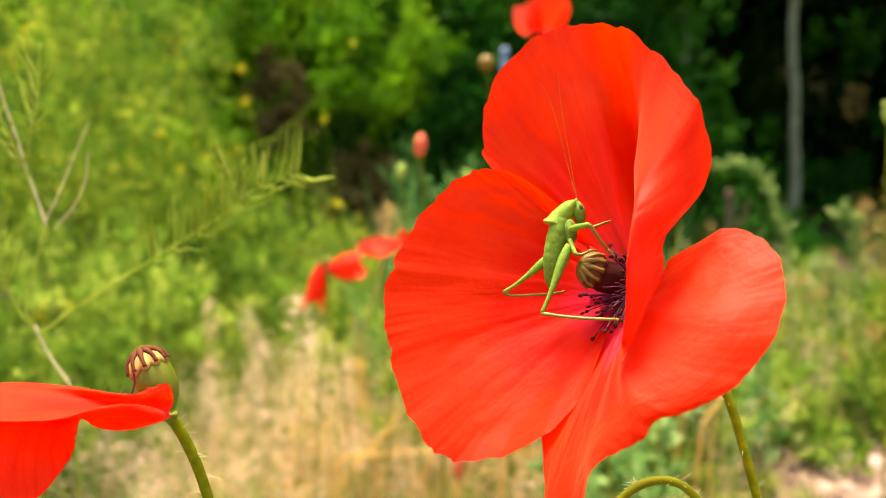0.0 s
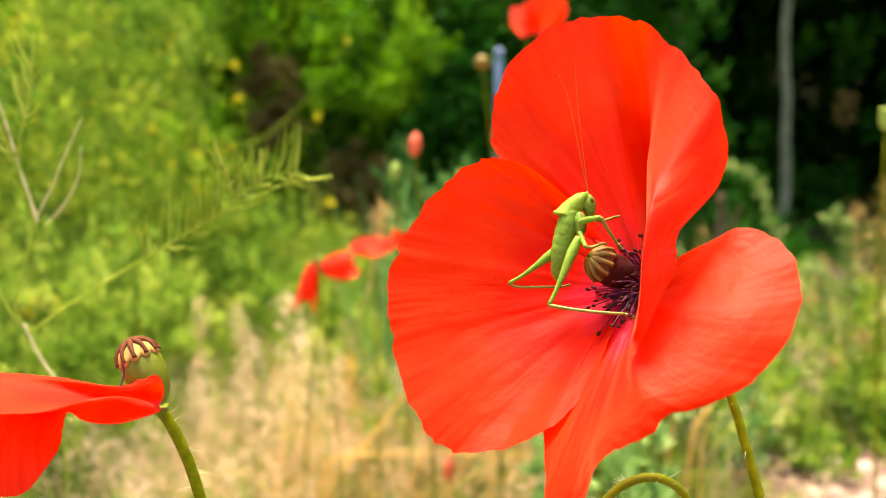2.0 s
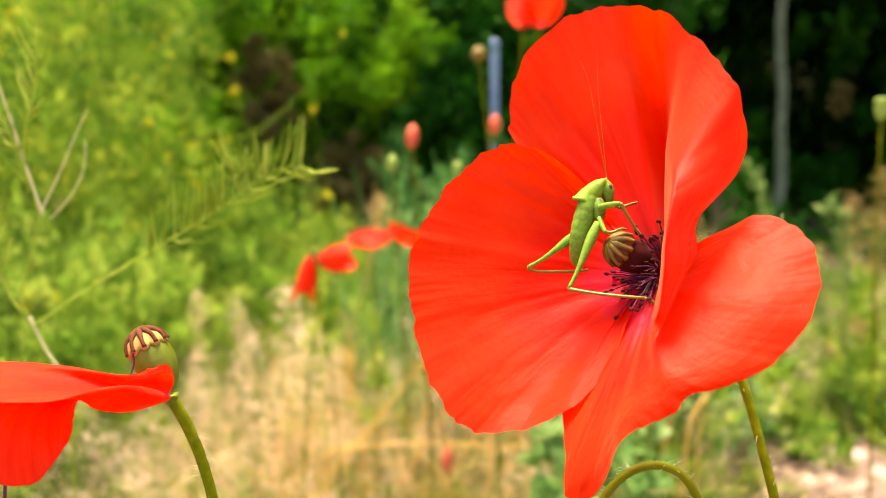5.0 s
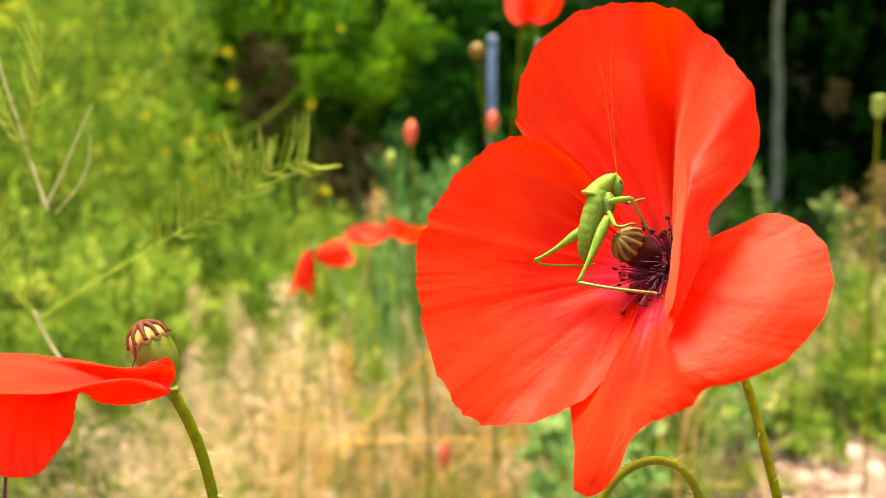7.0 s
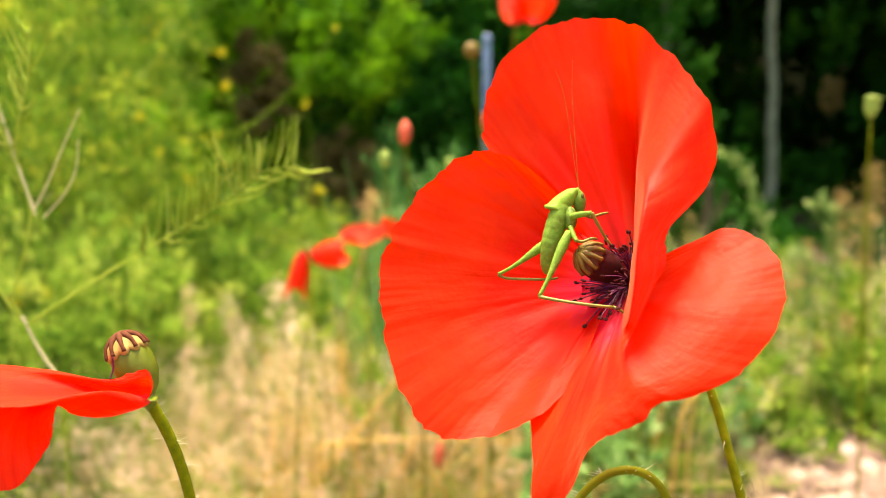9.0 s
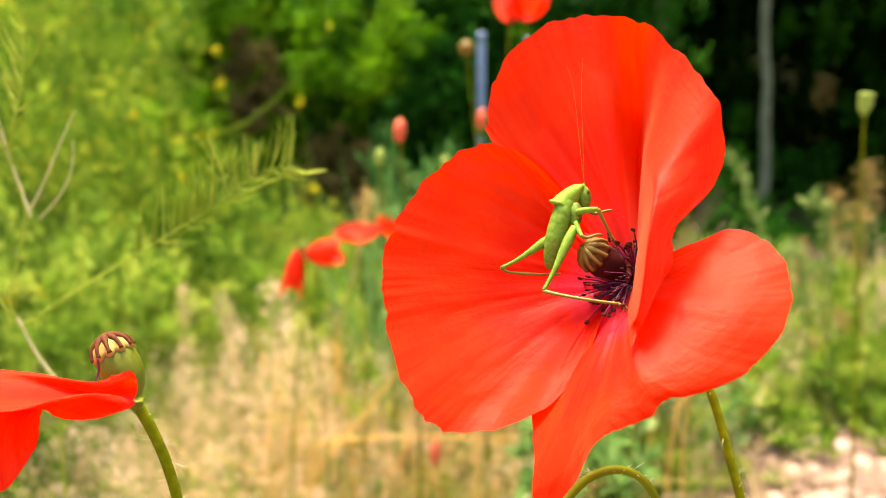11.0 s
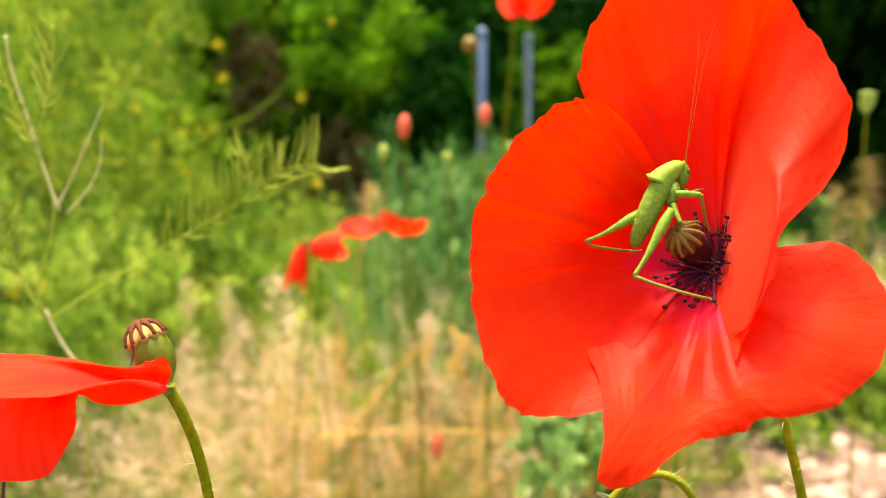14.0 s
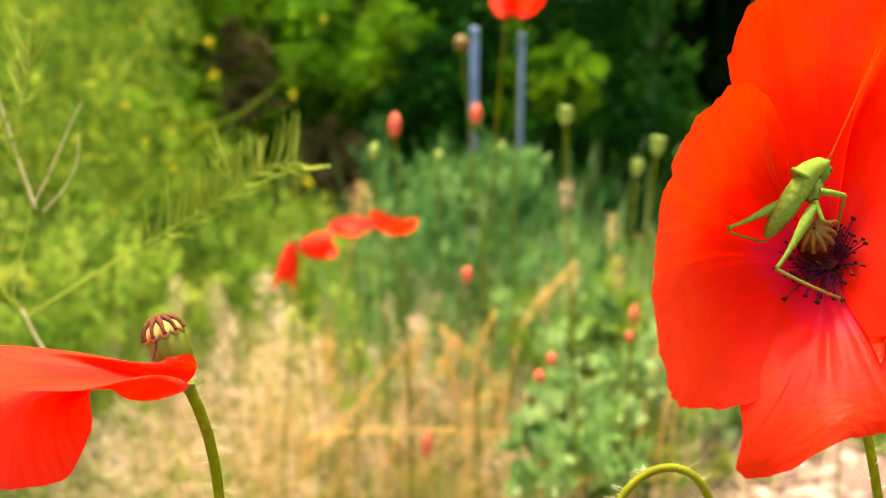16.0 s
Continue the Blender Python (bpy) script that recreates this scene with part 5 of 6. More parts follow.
leaf_mass("low_green_weeds", "low bright green weeds spreading over stony soil", "weeds", [((0.72, 1.46, 0.05), (0.14, 0.10, 0.06)), ((0.92, 1.52, 0.06), (0.16, 0.10, 0.07)), ((0.55, 1.38, 0.07), (0.12, 0.08, 0.08)), ((0.42, 1.28, 0.08), (0.09, 0.08, 0.09)), ((1.08, 1.62, 0.07), (0.16, 0.10, 0.08)), ((0.62, 1.30, 0.03), (0.06, 0.05, 0.04)), ((0.80, 1.36, 0.03), (0.06, 0.05, 0.04))], 15000, (0.010, 0.028), VIVID, 54, 0.32, 0.4)
# Covers sunlit soil; its dark leaf colour stands in for woodland shade.
leaf_mass("shaded_grass", "low growth before the woods, dark in colour as if shaded", "grass", [((1.7, 3.6, 0.05), (1.0, 0.5, 0.12)), ((2.6, 4.6, 0.06), (1.3, 0.6, 0.14)), ((1.2, 4.9, 0.06), (0.9, 0.6, 0.16)), ((3.4, 3.8, 0.05), (0.9, 0.6, 0.12))], 14000, (0.03, 0.08), GREEN_SHADED, 55, 0.25, 0.5)
leaf_mass("dry_weed_leaves", "faded straw-coloured leaves among green weeds", "weeds", [((0.62, 1.5, 0.12), (0.10, 0.1, 0.05)), ((0.85, 1.6, 0.14), (0.12, 0.1, 0.06)), ((0.5, 1.4, 0.20), (0.06, 0.06, 0.05)), ((0.75, 1.75, 0.24), (0.12, 0.1, 0.05)), ((1.0, 1.9, 0.26), (0.14, 0.1, 0.06)), ((0.55, 1.9, 0.26), (0.10, 0.1, 0.05))], 700, (0.008, 0.020), DRY_BROWN, 51, 0.3, 0.3)
leaf_mass("fine_weeds", "fine bright weeds in the sun", "weeds", [((-0.46, 1.06, 0.33), (0.15, 0.10, 0.12)), ((-0.60, 1.10, 0.34), (0.12, 0.10, 0.14)), ((-0.34, 1.16, 0.30), (0.12, 0.08, 0.10)), ((-0.55, 1.02, 0.20), (0.16, 0.08, 0.12))], 5200, (0.010, 0.026), VIVID, 46, 0.15, 0.6)
leaf_mass("low_weeds", "low green weeds between dry grasses", "weeds", [((-0.55, 1.1, 0.05), (0.25, 0.2, 0.16)), ((-0.25, 1.25, 0.08), (0.25, 0.2, 0.16)), ((0.02, 1.1, 0.06), (0.14, 0.15, 0.14)), ((-0.75, 1.2, 0.15), (0.3, 0.25, 0.22)), ((0.2, 1.05, 0.04), (0.16, 0.12, 0.1)), ((-0.4, 1.45, 0.2), (0.4, 0.25, 0.22))], 18000, (0.012, 0.034), GREEN, 33, 0.22, 0.4)
leaf_mass("yellow_blossoms", "scattered small yellow weed blossoms", "blossoms", [((-0.57, 1.06, 0.31), (0.05, 0.03, 0.03)), ((-0.75, 1.35, 0.6), (0.2, 0.1, 0.2)), ((-0.5, 1.3, 0.62), (0.16, 0.1, 0.14)), ((-0.8, 1.4, 0.8), (0.2, 0.1, 0.12))], 180, (0.006, 0.011), YELLOW, 31, 0.4, 0.2, 10)
# The lower patch of brown leaves stands in for a shaded pocket.
leaf_mass("dead_brush", "brown dead leaves in the hedge, some standing in for shade", "brush", [((-0.70, 3.05, 0.82), (0.13, 0.10, 0.20)), ((-0.34, 3.15, 0.45), (0.26, 0.15, 0.16))], 3600, (0.02, 0.05), BROWN, 35)
leaf_mass("hedge", "dense dark green hedge of small leaves", "hedge", [((-1.6, 3.4, 0.9), (0.9, 0.6, 0.9)), ((-0.75, 3.75, 0.8), (0.65, 0.45, 0.9)), ((-0.4, 3.9, 1.6), (0.7, 0.5, 0.7)), ((-1.4, 4.0, 1.9), (1.0, 0.5, 0.7)), ((-0.30, 3.1, 0.98), (0.34, 0.35, 0.26)), ((-0.95, 2.9, 1.15), (0.4, 0.3, 0.25)), ((-1.0, 2.6, 0.5), (0.3, 0.3, 0.35)), ((0.50, 3.32, 0.84), (0.28, 0.2, 0.22))], 40300, (0.025, 0.065), HEDGE, 29, 0.36, 0.1)
# Right half of the hedge, given the darker leaves to imitate shade.
leaf_mass("shaded_hedge", "hedge at the wood's edge, shade put into its dark green", "hedge", [((0.1, 3.6, 0.7), (0.8, 0.5, 0.9)), ((0.9, 3.9, 0.5), (0.6, 0.5, 0.6)), ((0.3, 3.9, 1.6), (0.7, 0.5, 0.7)), ((0.9, 4.2, 1.4), (0.55, 0.5, 0.8)), ((1.35, 4.3, 0.55), (0.3, 0.3, 0.35))], 30000, (0.03, 0.07), GREEN_SHADED, 43, 0.36, 0.1)
# Mostly out of view; added to keep sun and sky off the woods.
leaf_mass("shade_canopy", "unseen leaf roof added to shade the woods", "woods", [((0, 11, 4.8), (13, 6.5, 1.2)), ((3, 6.8, 3.6), (5.0, 1.8, 0.8)), ((-4, 9, 3.6), (5, 3, 1.2)), ((2.6, 5.8, 3.1), (3.6, 0.8, 0.6)), ((7, 8, 2.7), (2, 4, 2.3)), ((5, 12, 3.8), (6, 4, 1.0))], 46000, (0.35, 0.7), GREEN_SHADED, 30, 0.45, 0.0)
leaf_mass("wood_edge_shrubs", "dim green shrubs in the shade of the woods", "woods", [((3.3, 6.4, 1.55), (0.5, 0.3, 0.35)), ((3.6, 6.6, 0.55), (0.7, 0.4, 0.35)), ((2.15, 6.1, 0.85), (0.35, 0.3, 0.16)), ((2.75, 6.2, 0.35), (0.5, 0.4, 0.3)), ((2.2, 6.4, 2.0), (0.5, 0.3, 0.3)), ((3.9, 6.8, 1.0), (0.4, 0.3, 0.3)), ((1.75, 5.9, 0.45), (0.4, 0.3, 0.35))], 3000, (0.05, 0.12), GREEN_SHADED, 52, 0.36, 0.1)
leaf_mass("woods_undergrowth", "shadowed undergrowth deep in the woods", "woods", [((0, 13.5, 1.2), (9, 0.8, 1.6)), ((4, 12, 0.4), (4.5, 1.5, 0.7)), ((4.5, 11, 1.2), (3.0, 1.0, 1.6)), ((1.5, 12, 1.2), (3, 1, 1.6))], 26000, (0.12, 0.26), GREEN_SHADED, 32)
leaf_mass("dry_leaf_spray", "reddish-brown dry leaves hanging at the wood's edge", "brush", [((2.36, 4.7, 0.93), (0.10, 0.08, 0.08))], 260, (0.03, 0.06), BROWN, 53)


def build_pebbles():
    rng = random.Random(77)
    chunks = []
    for _ in range(1900):
        x, y = rng.uniform(0.0, 1.3), rng.uniform(0.95, 2.0)
        r = 0.004 + 0.018 * rng.random() ** 3
        v, f = ball_data((x, y, r * 0.3), (r, r * rng.uniform(0.7, 1.2), r * 0.6), 5, 7)
        k = rng.uniform(0, 50)
        chunks.append(([p + np.array(noise.noise_vector(Vector(p) * 60 + Vector((k, 0, 0)))) * r * 0.35 for p in v], f))
    thing("pebbles", (0, 0, 0), "loose pinkish pebbles and clods on dry soil", "pebbles", kind="stuff", me=mesh("pebbles", *join(chunks), STONE))


build_pebbles()


def build_backdrop():
    """Steep backdrop added to block the sky; its near-black colour imitates woodland shade."""
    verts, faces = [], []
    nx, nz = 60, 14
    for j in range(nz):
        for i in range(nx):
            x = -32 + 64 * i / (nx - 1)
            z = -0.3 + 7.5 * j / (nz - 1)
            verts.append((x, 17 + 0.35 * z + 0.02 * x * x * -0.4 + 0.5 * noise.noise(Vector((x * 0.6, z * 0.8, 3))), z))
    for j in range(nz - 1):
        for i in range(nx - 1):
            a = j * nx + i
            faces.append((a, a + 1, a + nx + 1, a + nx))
    thing("backdrop_bank", (0, 0, 0), "added backdrop bank behind the trees, coloured as if shaded", "bank", kind="structure", me=mesh("backdrop_bank", verts, faces, BACKDROP_SHADE))


build_backdrop()


def tree(foot, h, r, seed):
    rng = random.Random(seed)
    t = thing("tree", foot, "thin grey-barked tree at the edge of dark woods", "tree", "trees at the wood's edge")
    path = curve([(0, 0, -0.05), (0.03, 0, h * 0.14), (0.012, 0, h * 0.24), (0.022, 0.01, h * 0.31), (-0.008, 0.02, h * 0.42), (0.01, 0.02, h * 0.6), (0.02, 0, h)], 30)
    part("trunk", tube("trunk", path, [r * 1.2, r, r * 0.9, r * 0.6], BARK, 10), t)
    chunks, verts, faces = [], [], []
    for k in range(9):
        s = rng.uniform(0.6, 1.0)
        a = rng.uniform(0, 6.28)
        b = np.array((0, 0, h * s))
        e = b + np.array((math.cos(a), math.sin(a), 0.5)) * rng.uniform(0.6, 1.2)
        chunks.append(tube_data(curve([b, (b + e) / 2 + np.array((0, 0, -0.05)), e], 6), [r * 0.4, r * 0.12], 5))
        for _ in range(350):
            p = e + np.array([rng.gauss(0, 0.35) for _ in range(3)])
            d = np.array([rng.gauss(0, 1) for _ in range(3)])
            d = d / np.linalg.norm(d) * 0.09
            q = np.cross(d, [rng.gauss(0, 1) for _ in range(3)])
            q = q / (np.linalg.norm(q) + 1e-9) * 0.03
            o = len(verts)
            verts.extend((p, p + d * 0.5 - q, p + d, p + d * 0.5 + q))
            faces.append((o, o + 1, o + 2, o + 3))
    part("limbs", mesh("limbs", *join(chunks), BARK), t)
    tagged(part("crown", mesh("crown", verts, faces, GREEN_SHADED, False), t), kind="stuff")


tree((2.33, 5.45, 0), 3.4, 0.033, 1)
tree((1.93, 6.6, 0), 3.6, 0.04, 2)


# ---- what moves ----
def swing(pivot, rows, axis="Y"):
    """A petal that flutters about its claw: rows of seconds, degrees and, where it also dips, degrees about Y."""
    c = Vector(pivot) * 0.001
    return [(t, Matrix.Translation(c) @ Matrix.Rotation(radians(sum(dip)), 4, "Y") @ Matrix.Rotation(radians(a), 4, axis) @ Matrix.Translation(-c)) for t, a, *dip in rows]


def motions():
    walk(flower, [
    (0, pose(-0.05066, -0.01244, 0.47662, -4.233, -4.737, -4.821)),
    (0.5, pose(-0.04964, -0.01483, 0.47786, -4.383, -4.625, -5.181)),
    (1, pose(-0.04631, -0.01306, 0.47879, -4.454, -3.171, -3.713)),
    (1.5, pose(-0.04840, -0.01271, 0.47900, -4.801, -2.670, -2.999)),
    (2, pose(-0.05041, -0.00965, 0.47876, -4.766, -2.800, -3.444)),
    (2.5, pose(-0.05196, -0.00988, 0.47804, -5.461, -2.519, -3.701)),
    (3, pose(-0.05507, -0.00968, 0.47674, -5.289, -2.938, -1.811)),
    (3.5, pose(-0.05227, -0.00855, 0.47728, -5.201, -2.152, -2.636)),
    (4, pose(-0.04858, -0.00960, 0.47894, -4.368, -1.810, -2.308)),
    (6.5, pose(-0.04646, -0.00734, 0.48004, -6.555, -1.255, -2.828)),
    (7, pose(-0.04667, -0.01103, 0.47970, -5.928, -0.000, -0.000)),
    (7.5, pose(-0.04307, -0.00947, 0.48033, -6.875, 1.766, -0.493)),
    (8, pose(-0.04884, -0.00980, 0.47925, -7.602, 0.121, -1.056)),
    (8.5, pose(-0.05010, -0.01114, 0.47935, -6.925, -0.178, -1.008)),
    (9, pose(-0.05212, -0.00929, 0.47782, -5.998, -0.117, -0.215)),
    (11.5, pose(-0.05062, -0.01149, 0.47873, -6.446, 2.744, 2.496)),
    (12, pose(-0.05113, -0.01682, 0.47941, -3.498, 3.044, 4.372)),
    (12.5, pose(-0.04219, -0.01734, 0.48060, 0.060, 3.813, 7.570)),
    (13, pose(-0.04525, -0.01751, 0.48094, -1.933, 5.131, 4.569)),
    (13.5, pose(-0.03775, -0.01508, 0.48168, -0.237, 6.917, 8.699)),
    (14, pose(-0.03990, -0.02242, 0.48203, 6.738, 7.603, 10.620)),
    (14.5, pose(-0.02853, -0.02656, 0.48384, 7.174, 10.136, 18.105)),
    (15, pose(-0.01627, -0.02328, 0.48424, 13.096, 11.024, 19.993)),
    (15.5, pose(0.00157, -0.02644, 0.48156, 12.547, 11.917, 21.063)),
    (16, pose(-0.00857, -0.01854, 0.48308, 13.761, 12.888, 22.221)),
    ])
    walk(stem, [
    (0, pose(0.00011, 0.00001, -0.00143, 0.289, -0.317, 0.020)),
    (0.5, pose(0.00002, 0.00000, -0.00032, 0.590, -0.177, 0.041)),
    (1, pose(-0.00000, -0.00000, 0.00003, 0.331, 0.179, 0.024)),
    (1.5, pose(-0.00002, -0.00000, 0.00021, 0.272, -0.097, 0.019)),
    (2, pose(-0.00001, 0.00000, 0.00014, -0.084, -0.329, -0.006)),
    (2.5, pose(0.00005, -0.00000, -0.00066, -0.038, -0.524, -0.002)),
    (3, pose(0.00013, -0.00000, -0.00153, -0.121, -0.948, -0.007)),
    (3.5, pose(0.00011, -0.00001, -0.00139, -0.235, -0.599, -0.015)),
    (4, pose(-0.00000, 0.00000, 0.00006, -0.131, -0.149, -0.009)),
    (6.5, pose(-0.00003, 0.00000, 0.00046, -0.353, 0.115, -0.025)),
    (7, pose(0.00000, 0.00000, 0.00000, 0.000, -0.000, 0.000)),
    (7.5, pose(0.00001, -0.00000, -0.00019, -0.159, 0.416, -0.012)),
    (8, pose(0.00005, -0.00000, -0.00066, -0.091, -0.248, -0.006)),
    (8.5, pose(0.00002, 0.00000, -0.00027, 0.058, -0.393, 0.004)),
    (9, pose(0.00012, -0.00001, -0.00144, -0.204, -0.670, -0.013)),
    (11.5, pose(0.00011, -0.00000, -0.00132, -0.003, -0.602, 0.000)),
    (12, pose(0.00000, 0.00000, -0.00004, 0.545, -0.704, 0.036)),
    (12.5, pose(-0.00007, -0.00001, 0.00110, 0.478, 0.289, 0.035)),
    (13, pose(-0.00007, -0.00001, 0.00091, 0.601, -0.022, 0.042)),
    (13.5, pose(-0.00007, -0.00000, 0.00118, 0.191, 0.744, 0.014)),
    (14, pose(-0.00020, -0.00005, 0.00309, 0.943, 0.436, 0.070)),
    (14.5, pose(-0.00018, -0.00009, 0.00402, 1.306, 1.532, 0.109)),
    (15, pose(-0.00010, -0.00007, 0.00512, 0.825, 2.942, 0.078)),
    (15.5, pose(0.00004, -0.00004, 0.00216, 1.209, 5.035, 0.136)),
    (16, pose(-0.00002, -0.00001, 0.00359, 0.229, 3.765, 0.022)),
    ])
    walk(antennae[0], swing((0.3, -0.5, 2.4), ((0, 0), (7.7, 0), (7.85, 30), (8, 60), (8.2, 40), (8.4, 5), (8.6, 0), (16, 0))))
    walk(antennae[1], swing((0.3, 0.5, 2.4), ((0, 0), (7.5, 0), (7.65, 60), (7.8, 120), (8, 130), (8.2, 105), (8.4, 82), (8.5, 82), (8.6, 45), (8.7, 5), (8.8, 0), (16, 0))))
    walk(cricket, [
    (0, pose(0.03634, 0.16036, 0.47662, -4.233, -4.737, -4.821)),
    (0.5, pose(0.03736, 0.15797, 0.47786, -4.383, -4.625, -5.181)),
    (1, pose(0.04069, 0.15974, 0.47879, -4.454, -3.171, -3.713)),
    (1.5, pose(0.03860, 0.16009, 0.47900, -4.801, -2.670, -2.999)),
    (2, pose(0.03659, 0.16315, 0.47876, -4.766, -2.800, -3.444)),
    (2.5, pose(0.03504, 0.16292, 0.47804, -5.461, -2.519, -3.701)),
    (3, pose(0.03193, 0.16312, 0.47674, -5.289, -2.938, -1.811)),
    (3.5, pose(0.03473, 0.16425, 0.47728, -5.201, -2.152, -2.636)),
    (4, pose(0.03842, 0.16320, 0.47894, -4.368, -1.810, -2.308)),
    (6.5, pose(0.04054, 0.16546, 0.48004, -6.555, -1.255, -2.828)),
    (7, pose(0.04033, 0.16177, 0.47970, -5.928, -0.000, -0.000)),
    (7.5, pose(0.04393, 0.16333, 0.48033, -6.875, 1.766, -0.493)),
    (8, pose(0.03816, 0.16300, 0.47925, -7.602, 0.121, -1.056)),
    (8.5, pose(0.03690, 0.16166, 0.47935, -6.925, -0.178, -1.008)),
    (9, pose(0.03488, 0.16351, 0.47782, -5.998, -0.117, -0.215)),
    (11.5, pose(0.03638, 0.16131, 0.47873, -6.446, 2.744, 2.496)),
    (12, pose(0.03587, 0.15598, 0.47941, -3.498, 3.044, 4.372)),
    (12.5, pose(0.04481, 0.15546, 0.48060, 0.060, 3.813, 7.570)),
    (13, pose(0.04175, 0.15529, 0.48094, -1.933, 5.131, 4.569)),
    (13.5, pose(0.04925, 0.15772, 0.48168, -0.237, 6.917, 8.699)),
    (14, pose(0.04710, 0.15038, 0.48203, 6.738, 7.603, 10.620)),
    (14.5, pose(0.05847, 0.14624, 0.48384, 7.174, 10.136, 18.105)),
    (15, pose(0.07073, 0.14952, 0.48424, 13.096, 11.024, 19.993)),
    (15.5, pose(0.08857, 0.14636, 0.48156, 12.547, 11.917, 21.063)),
    (16, pose(0.07843, 0.15426, 0.48308, 13.761, 12.888, 22.221)),
    ])
    walk(seed_poppy, [
    (0, pose(-0.03859, 0.16165, -0.00242, -0.000, -0.653, 0.068)),
    (0.5, pose(-0.03318, 0.16168, -0.00216, -0.002, -1.515, 0.157)),
    (1, pose(-0.03305, 0.16182, -0.00074, -0.001, -1.081, 0.112)),
    (1.5, pose(-0.03602, 0.16183, -0.00068, -0.001, -1.074, 0.112)),
    (2, pose(-0.03736, 0.16192, 0.00023, -0.001, -0.877, 0.091)),
    (2.5, pose(-0.04243, 0.16183, -0.00064, -0.000, -0.517, 0.054)),
    (3, pose(-0.03724, 0.16179, -0.00104, -0.002, -1.340, 0.139)),
    (3.5, pose(-0.03890, 0.16181, -0.00085, -0.001, -0.969, 0.101)),
    (4, pose(-0.03923, 0.16191, 0.00014, -0.000, -0.645, 0.067)),
    (6.5, pose(-0.04091, 0.16198, 0.00079, -0.000, -0.519, 0.054)),
    (7, pose(-0.04559, 0.16190, 0.00000, -0.000, 0.000, -0.000)),
    (7.5, pose(-0.04335, 0.16192, 0.00016, -0.000, -0.148, 0.015)),
    (8, pose(-0.04370, 0.16192, 0.00015, -0.000, -0.416, 0.043)),
    (8.5, pose(-0.04812, 0.16188, -0.00020, -0.000, 0.078, -0.008)),
    (9, pose(-0.04755, 0.16182, -0.00076, -0.000, -0.025, 0.003)),
    (11.5, pose(-0.04766, 0.16180, -0.00100, -0.000, -0.336, 0.035)),
    (12, pose(-0.05235, 0.16185, -0.00046, -0.000, 0.147, -0.015)),
    (12.5, pose(-0.05169, 0.16188, -0.00019, -0.000, 0.620, -0.064)),
    (13, pose(-0.05748, 0.16185, -0.00044, -0.001, 1.163, -0.121)),
    (13.5, pose(-0.06052, 0.16187, -0.00029, -0.004, 1.997, -0.207)),
    (14, pose(-0.05681, 0.16186, -0.00036, -0.001, 0.790, -0.082)),
    (14.5, pose(-0.08166, 0.14724, 0.00057, -1.564, 4.692, 5.561)),
    (15, pose(-0.06837, 0.14748, 0.00040, -1.626, 3.221, 7.716)),
    (15.5, pose(-0.07909, 0.14763, 0.00188, -1.432, 4.663, 7.579)),
    (16, pose(-0.07735, 0.14733, 0.00146, -1.564, 4.692, 5.561)),
    ])
    walk(bud_poppy, [
    (0, pose(0.02768, 0.16659, -0.00206, 0.029, 0.514, -0.004)),
    (0.5, pose(0.02770, 0.16659, -0.00169, 0.025, 0.591, -0.004)),
    (1, pose(0.02778, 0.16660, -0.00039, 0.009, 0.738, -0.005)),
    (1.5, pose(0.02778, 0.16660, -0.00036, 0.006, 0.347, -0.002)),
    (2, pose(0.02784, 0.16661, 0.00094, -0.012, -0.033, 0.001)),
    (2.5, pose(0.02777, 0.16660, -0.00075, 0.008, -0.436, 0.002)),
    (3, pose(0.02776, 0.16659, -0.00093, 0.010, -0.455, 0.002)),
    (3.5, pose(0.02777, 0.16660, -0.00067, 0.007, -0.335, 0.002)),
    (4, pose(0.02782, 0.16660, 0.00037, -0.004, 0.125, -0.001)),
    (6.5, pose(0.02784, 0.16661, 0.00097, -0.013, -0.101, 0.001)),
    (7, pose(0.02780, 0.16660, 0.00000, -0.000, 0.000, -0.000)),
    (7.5, pose(0.02781, 0.16660, 0.00019, -0.002, 0.023, -0.000)),
    (8, pose(0.02779, 0.16660, -0.00015, 0.000, -0.372, 0.002)),
    (8.5, pose(0.02779, 0.16660, -0.00028, 0.002, -0.343, 0.002)),
    (9, pose(0.02776, 0.16659, -0.00113, 0.012, -0.565, 0.003)),
    (11.5, pose(0.02774, 0.16659, -0.00180, 0.020, -0.806, 0.004)),
    (12, pose(0.02773, 0.16659, -0.00169, 0.020, -0.485, 0.002)),
    (12.5, pose(0.02769, 0.16659, -0.00237, 0.031, 0.013, -0.002)),
    (13, pose(0.02770, 0.16659, -0.00253, 0.031, -0.467, 0.001)),
    (13.5, pose(0.02772, 0.16659, -0.00152, 0.022, 0.472, -0.004)),
    (14, pose(0.02755, 0.16658, -0.00536, 0.070, -0.011, -0.003)),
    (14.5, pose(0.02761, 0.16658, -0.00474, 0.060, -0.459, -0.000)),
    (15, pose(0.02759, 0.16658, -0.00367, 0.050, 0.497, -0.005)),
    (15.5, pose(0.02746, 0.16658, -0.00503, 0.072, 1.170, -0.009)),
    (16, pose(0.02764, 0.16659, -0.00247, 0.037, 0.931, -0.007)),
    ])
    walk(side_petal, swing((7.64, 1.50, -3.06), ((0, -1), (4, 0), (9, 0), (12, 1), (12.5, 3), (13.5, 4), (14, 5), (14.5, 15), (15, 17), (15.5, 9), (16, 4))))
    walk(broad_petal, swing((7.10, 3.00, -2.02), ((0, 0), (4, 0), (9, 0), (13.5, 0), (14, 0), (14.5, 1), (15, 3), (15.5, 2), (16, 4)), "Z"))
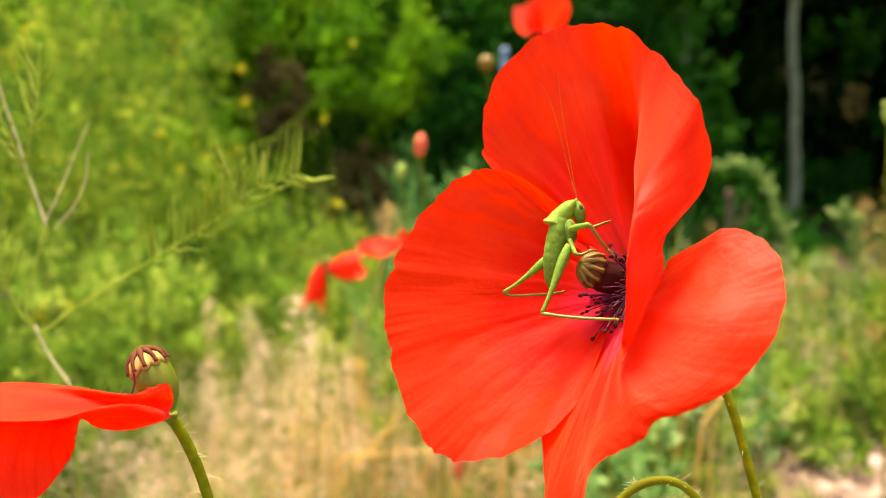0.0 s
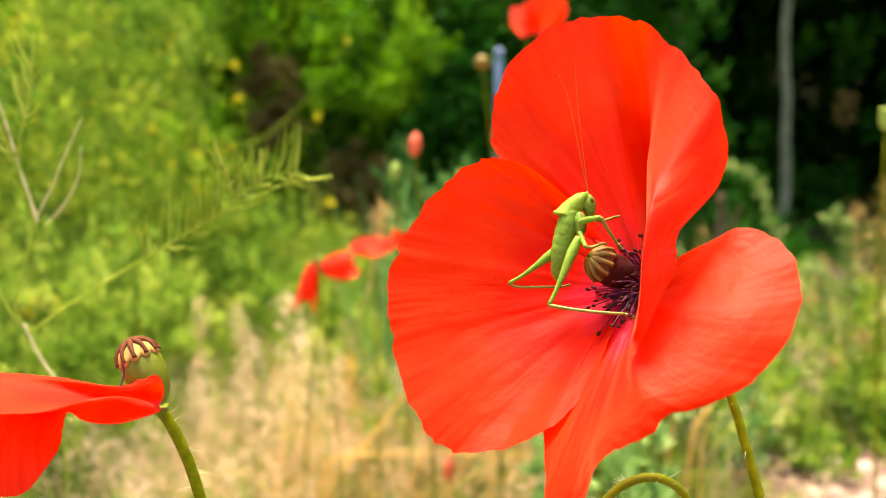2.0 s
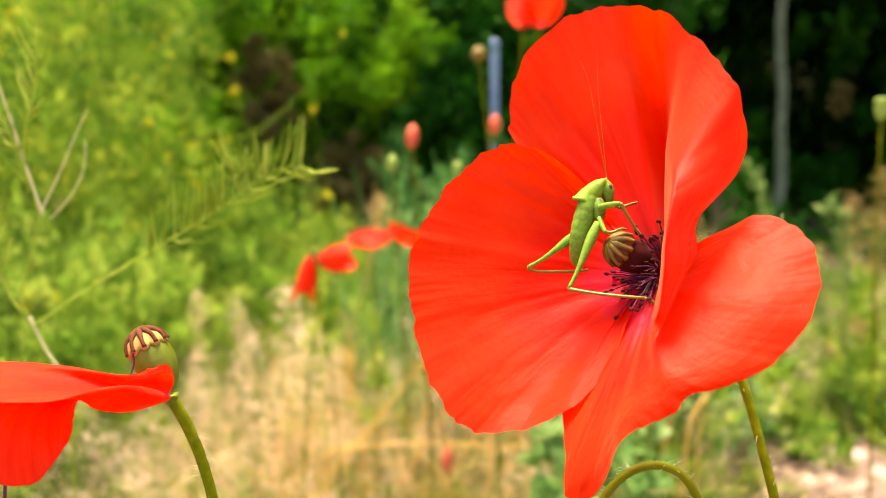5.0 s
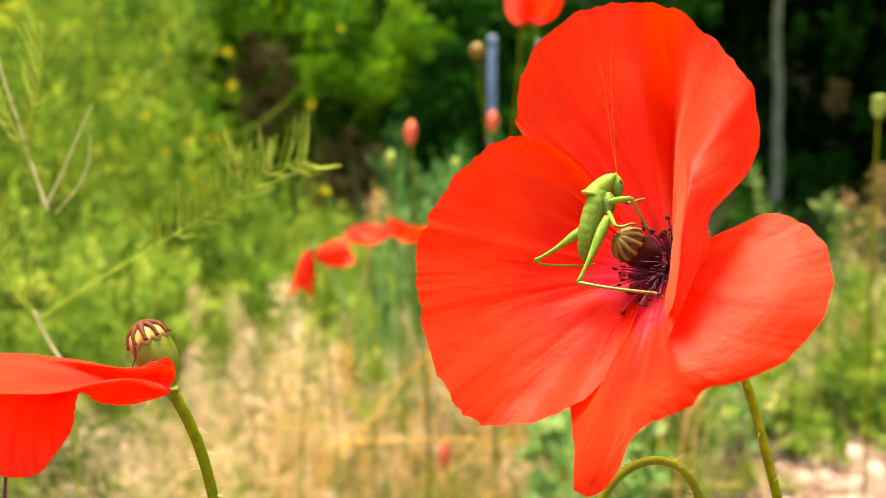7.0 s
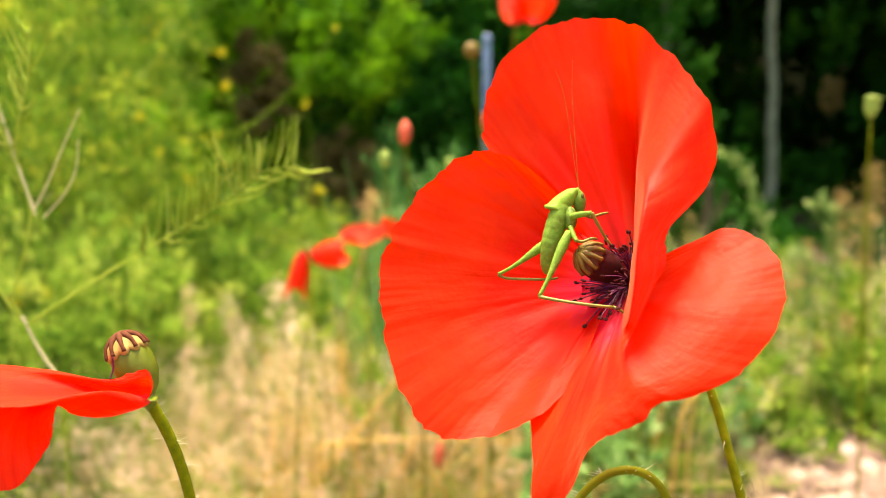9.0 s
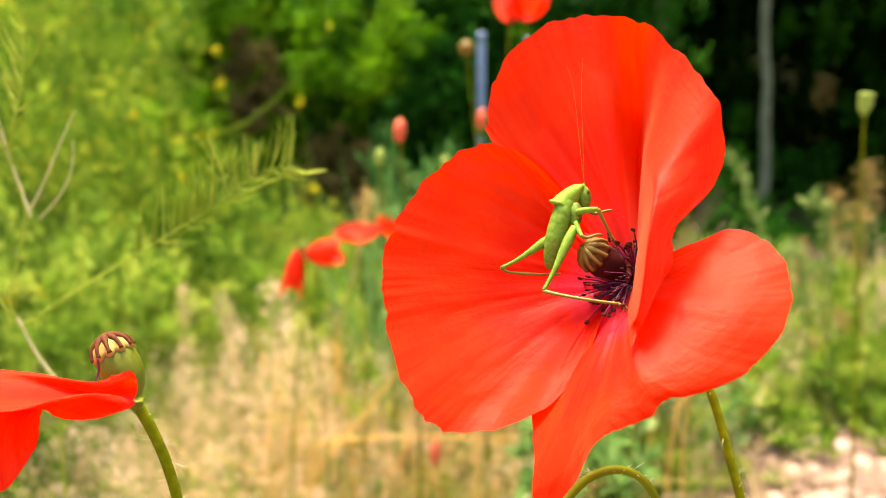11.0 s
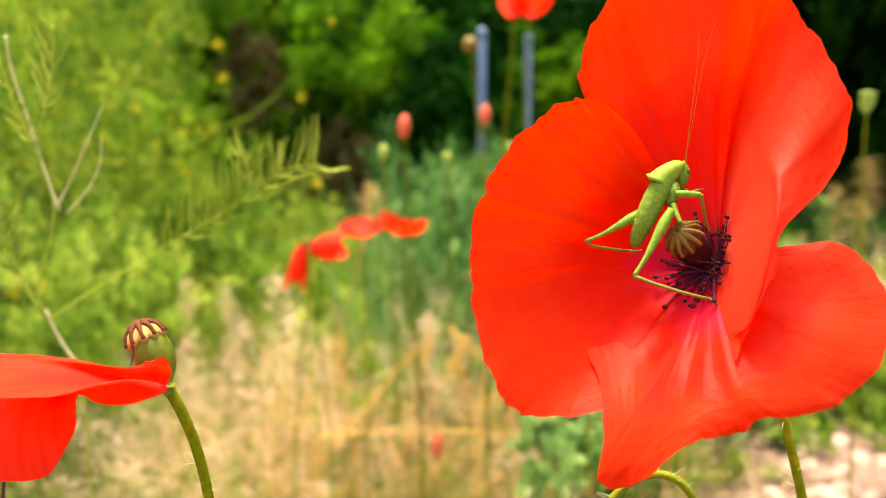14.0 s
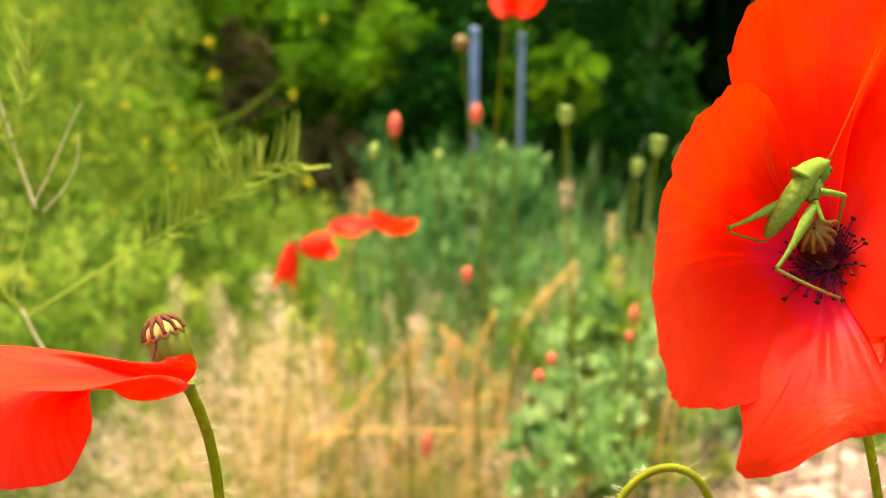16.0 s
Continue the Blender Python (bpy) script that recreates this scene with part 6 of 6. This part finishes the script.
    walk(upper_petal, swing((8.61, 1.50, 0.45), ((0, 0), (4, 0), (9, 0), (13.5, 0), (14, 0), (14.5, 1), (15, 1), (15.5, -5), (16, -1))))
    walk(spread_petal, swing(lp([(-0.0586, 0.1605, 0.4528)])[0], ((0, -1), (4, 0), (9, 0), (12, 1, -1), (14, 2, -2), (14.5, 6, -3), (15, 7, -3.5), (15.5, 5, -3.5), (16, 3, -3)), "X"))
    walk(hanging_petal, swing(lp([(-0.0731, 0.1629, 0.4516)])[0], ((0, 3), (4, 1), (7, 0), (9, -1), (12, -4), (12.5, -6), (14, -8), (14.5, -16), (15, -19), (15.5, -20), (16, -16))))
    walk(feather, [
    (0, pose(-0.14448, 0.29251, 0.00052, -0.007, -0.332, 0.006)),
    (0.5, pose(-0.14450, 0.29250, 0.00006, -0.001, -0.097, 0.002)),
    (1, pose(-0.14447, 0.29251, 0.00070, -0.008, -0.248, 0.004)),
    (1.5, pose(-0.14449, 0.29250, 0.00028, -0.003, -0.075, 0.001)),
    (2, pose(-0.14448, 0.29251, 0.00044, -0.005, -0.253, 0.004)),
    (2.5, pose(-0.14450, 0.29250, -0.00001, -0.001, -0.166, 0.003)),
    (3, pose(-0.14452, 0.29249, -0.00060, 0.005, -0.210, 0.003)),
    (3.5, pose(-0.14451, 0.29249, -0.00032, 0.003, -0.060, 0.001)),
    (4, pose(-0.14448, 0.29251, 0.00038, -0.004, -0.137, 0.002)),
    (6.5, pose(-0.14448, 0.29251, 0.00037, -0.004, 0.021, -0.000)),
    (7, pose(-0.14450, 0.29250, -0.00000, 0.000, 0.001, -0.000)),
    (7.5, pose(-0.14450, 0.29250, 0.00010, -0.002, -0.123, 0.002)),
    (8, pose(-0.14450, 0.29250, 0.00006, -0.001, -0.034, 0.001)),
    (8.5, pose(-0.14450, 0.29250, -0.00006, 0.001, 0.037, -0.001)),
    (9, pose(-0.14452, 0.29249, -0.00054, 0.005, -0.113, 0.002)),
    (11.5, pose(-0.14456, 0.29248, -0.00126, 0.013, -0.063, 0.000)),
    (12, pose(-0.14454, 0.29249, -0.00080, 0.009, 0.236, -0.004)),
    (12.5, pose(-0.14453, 0.29249, -0.00060, 0.006, -0.084, 0.001)),
    (13, pose(-0.14455, 0.29248, -0.00106, 0.011, 0.089, -0.002)),
    (13.5, pose(-0.14455, 0.29248, -0.00115, 0.011, -0.156, 0.002)),
    (14, pose(-0.14456, 0.29248, -0.00127, 0.014, 0.302, -0.005)),
    (14.5, pose(-0.14459, 0.29247, -0.00166, 0.019, 0.452, -0.008)),
    (15, pose(-0.14461, 0.29247, -0.00196, 0.022, 0.476, -0.008)),
    (15.5, pose(-0.14460, 0.29247, -0.00169, 0.021, 0.722, -0.012)),
    (16, pose(-0.14456, 0.29248, -0.00127, 0.013, 0.034, -0.001)),
    ])


motions()
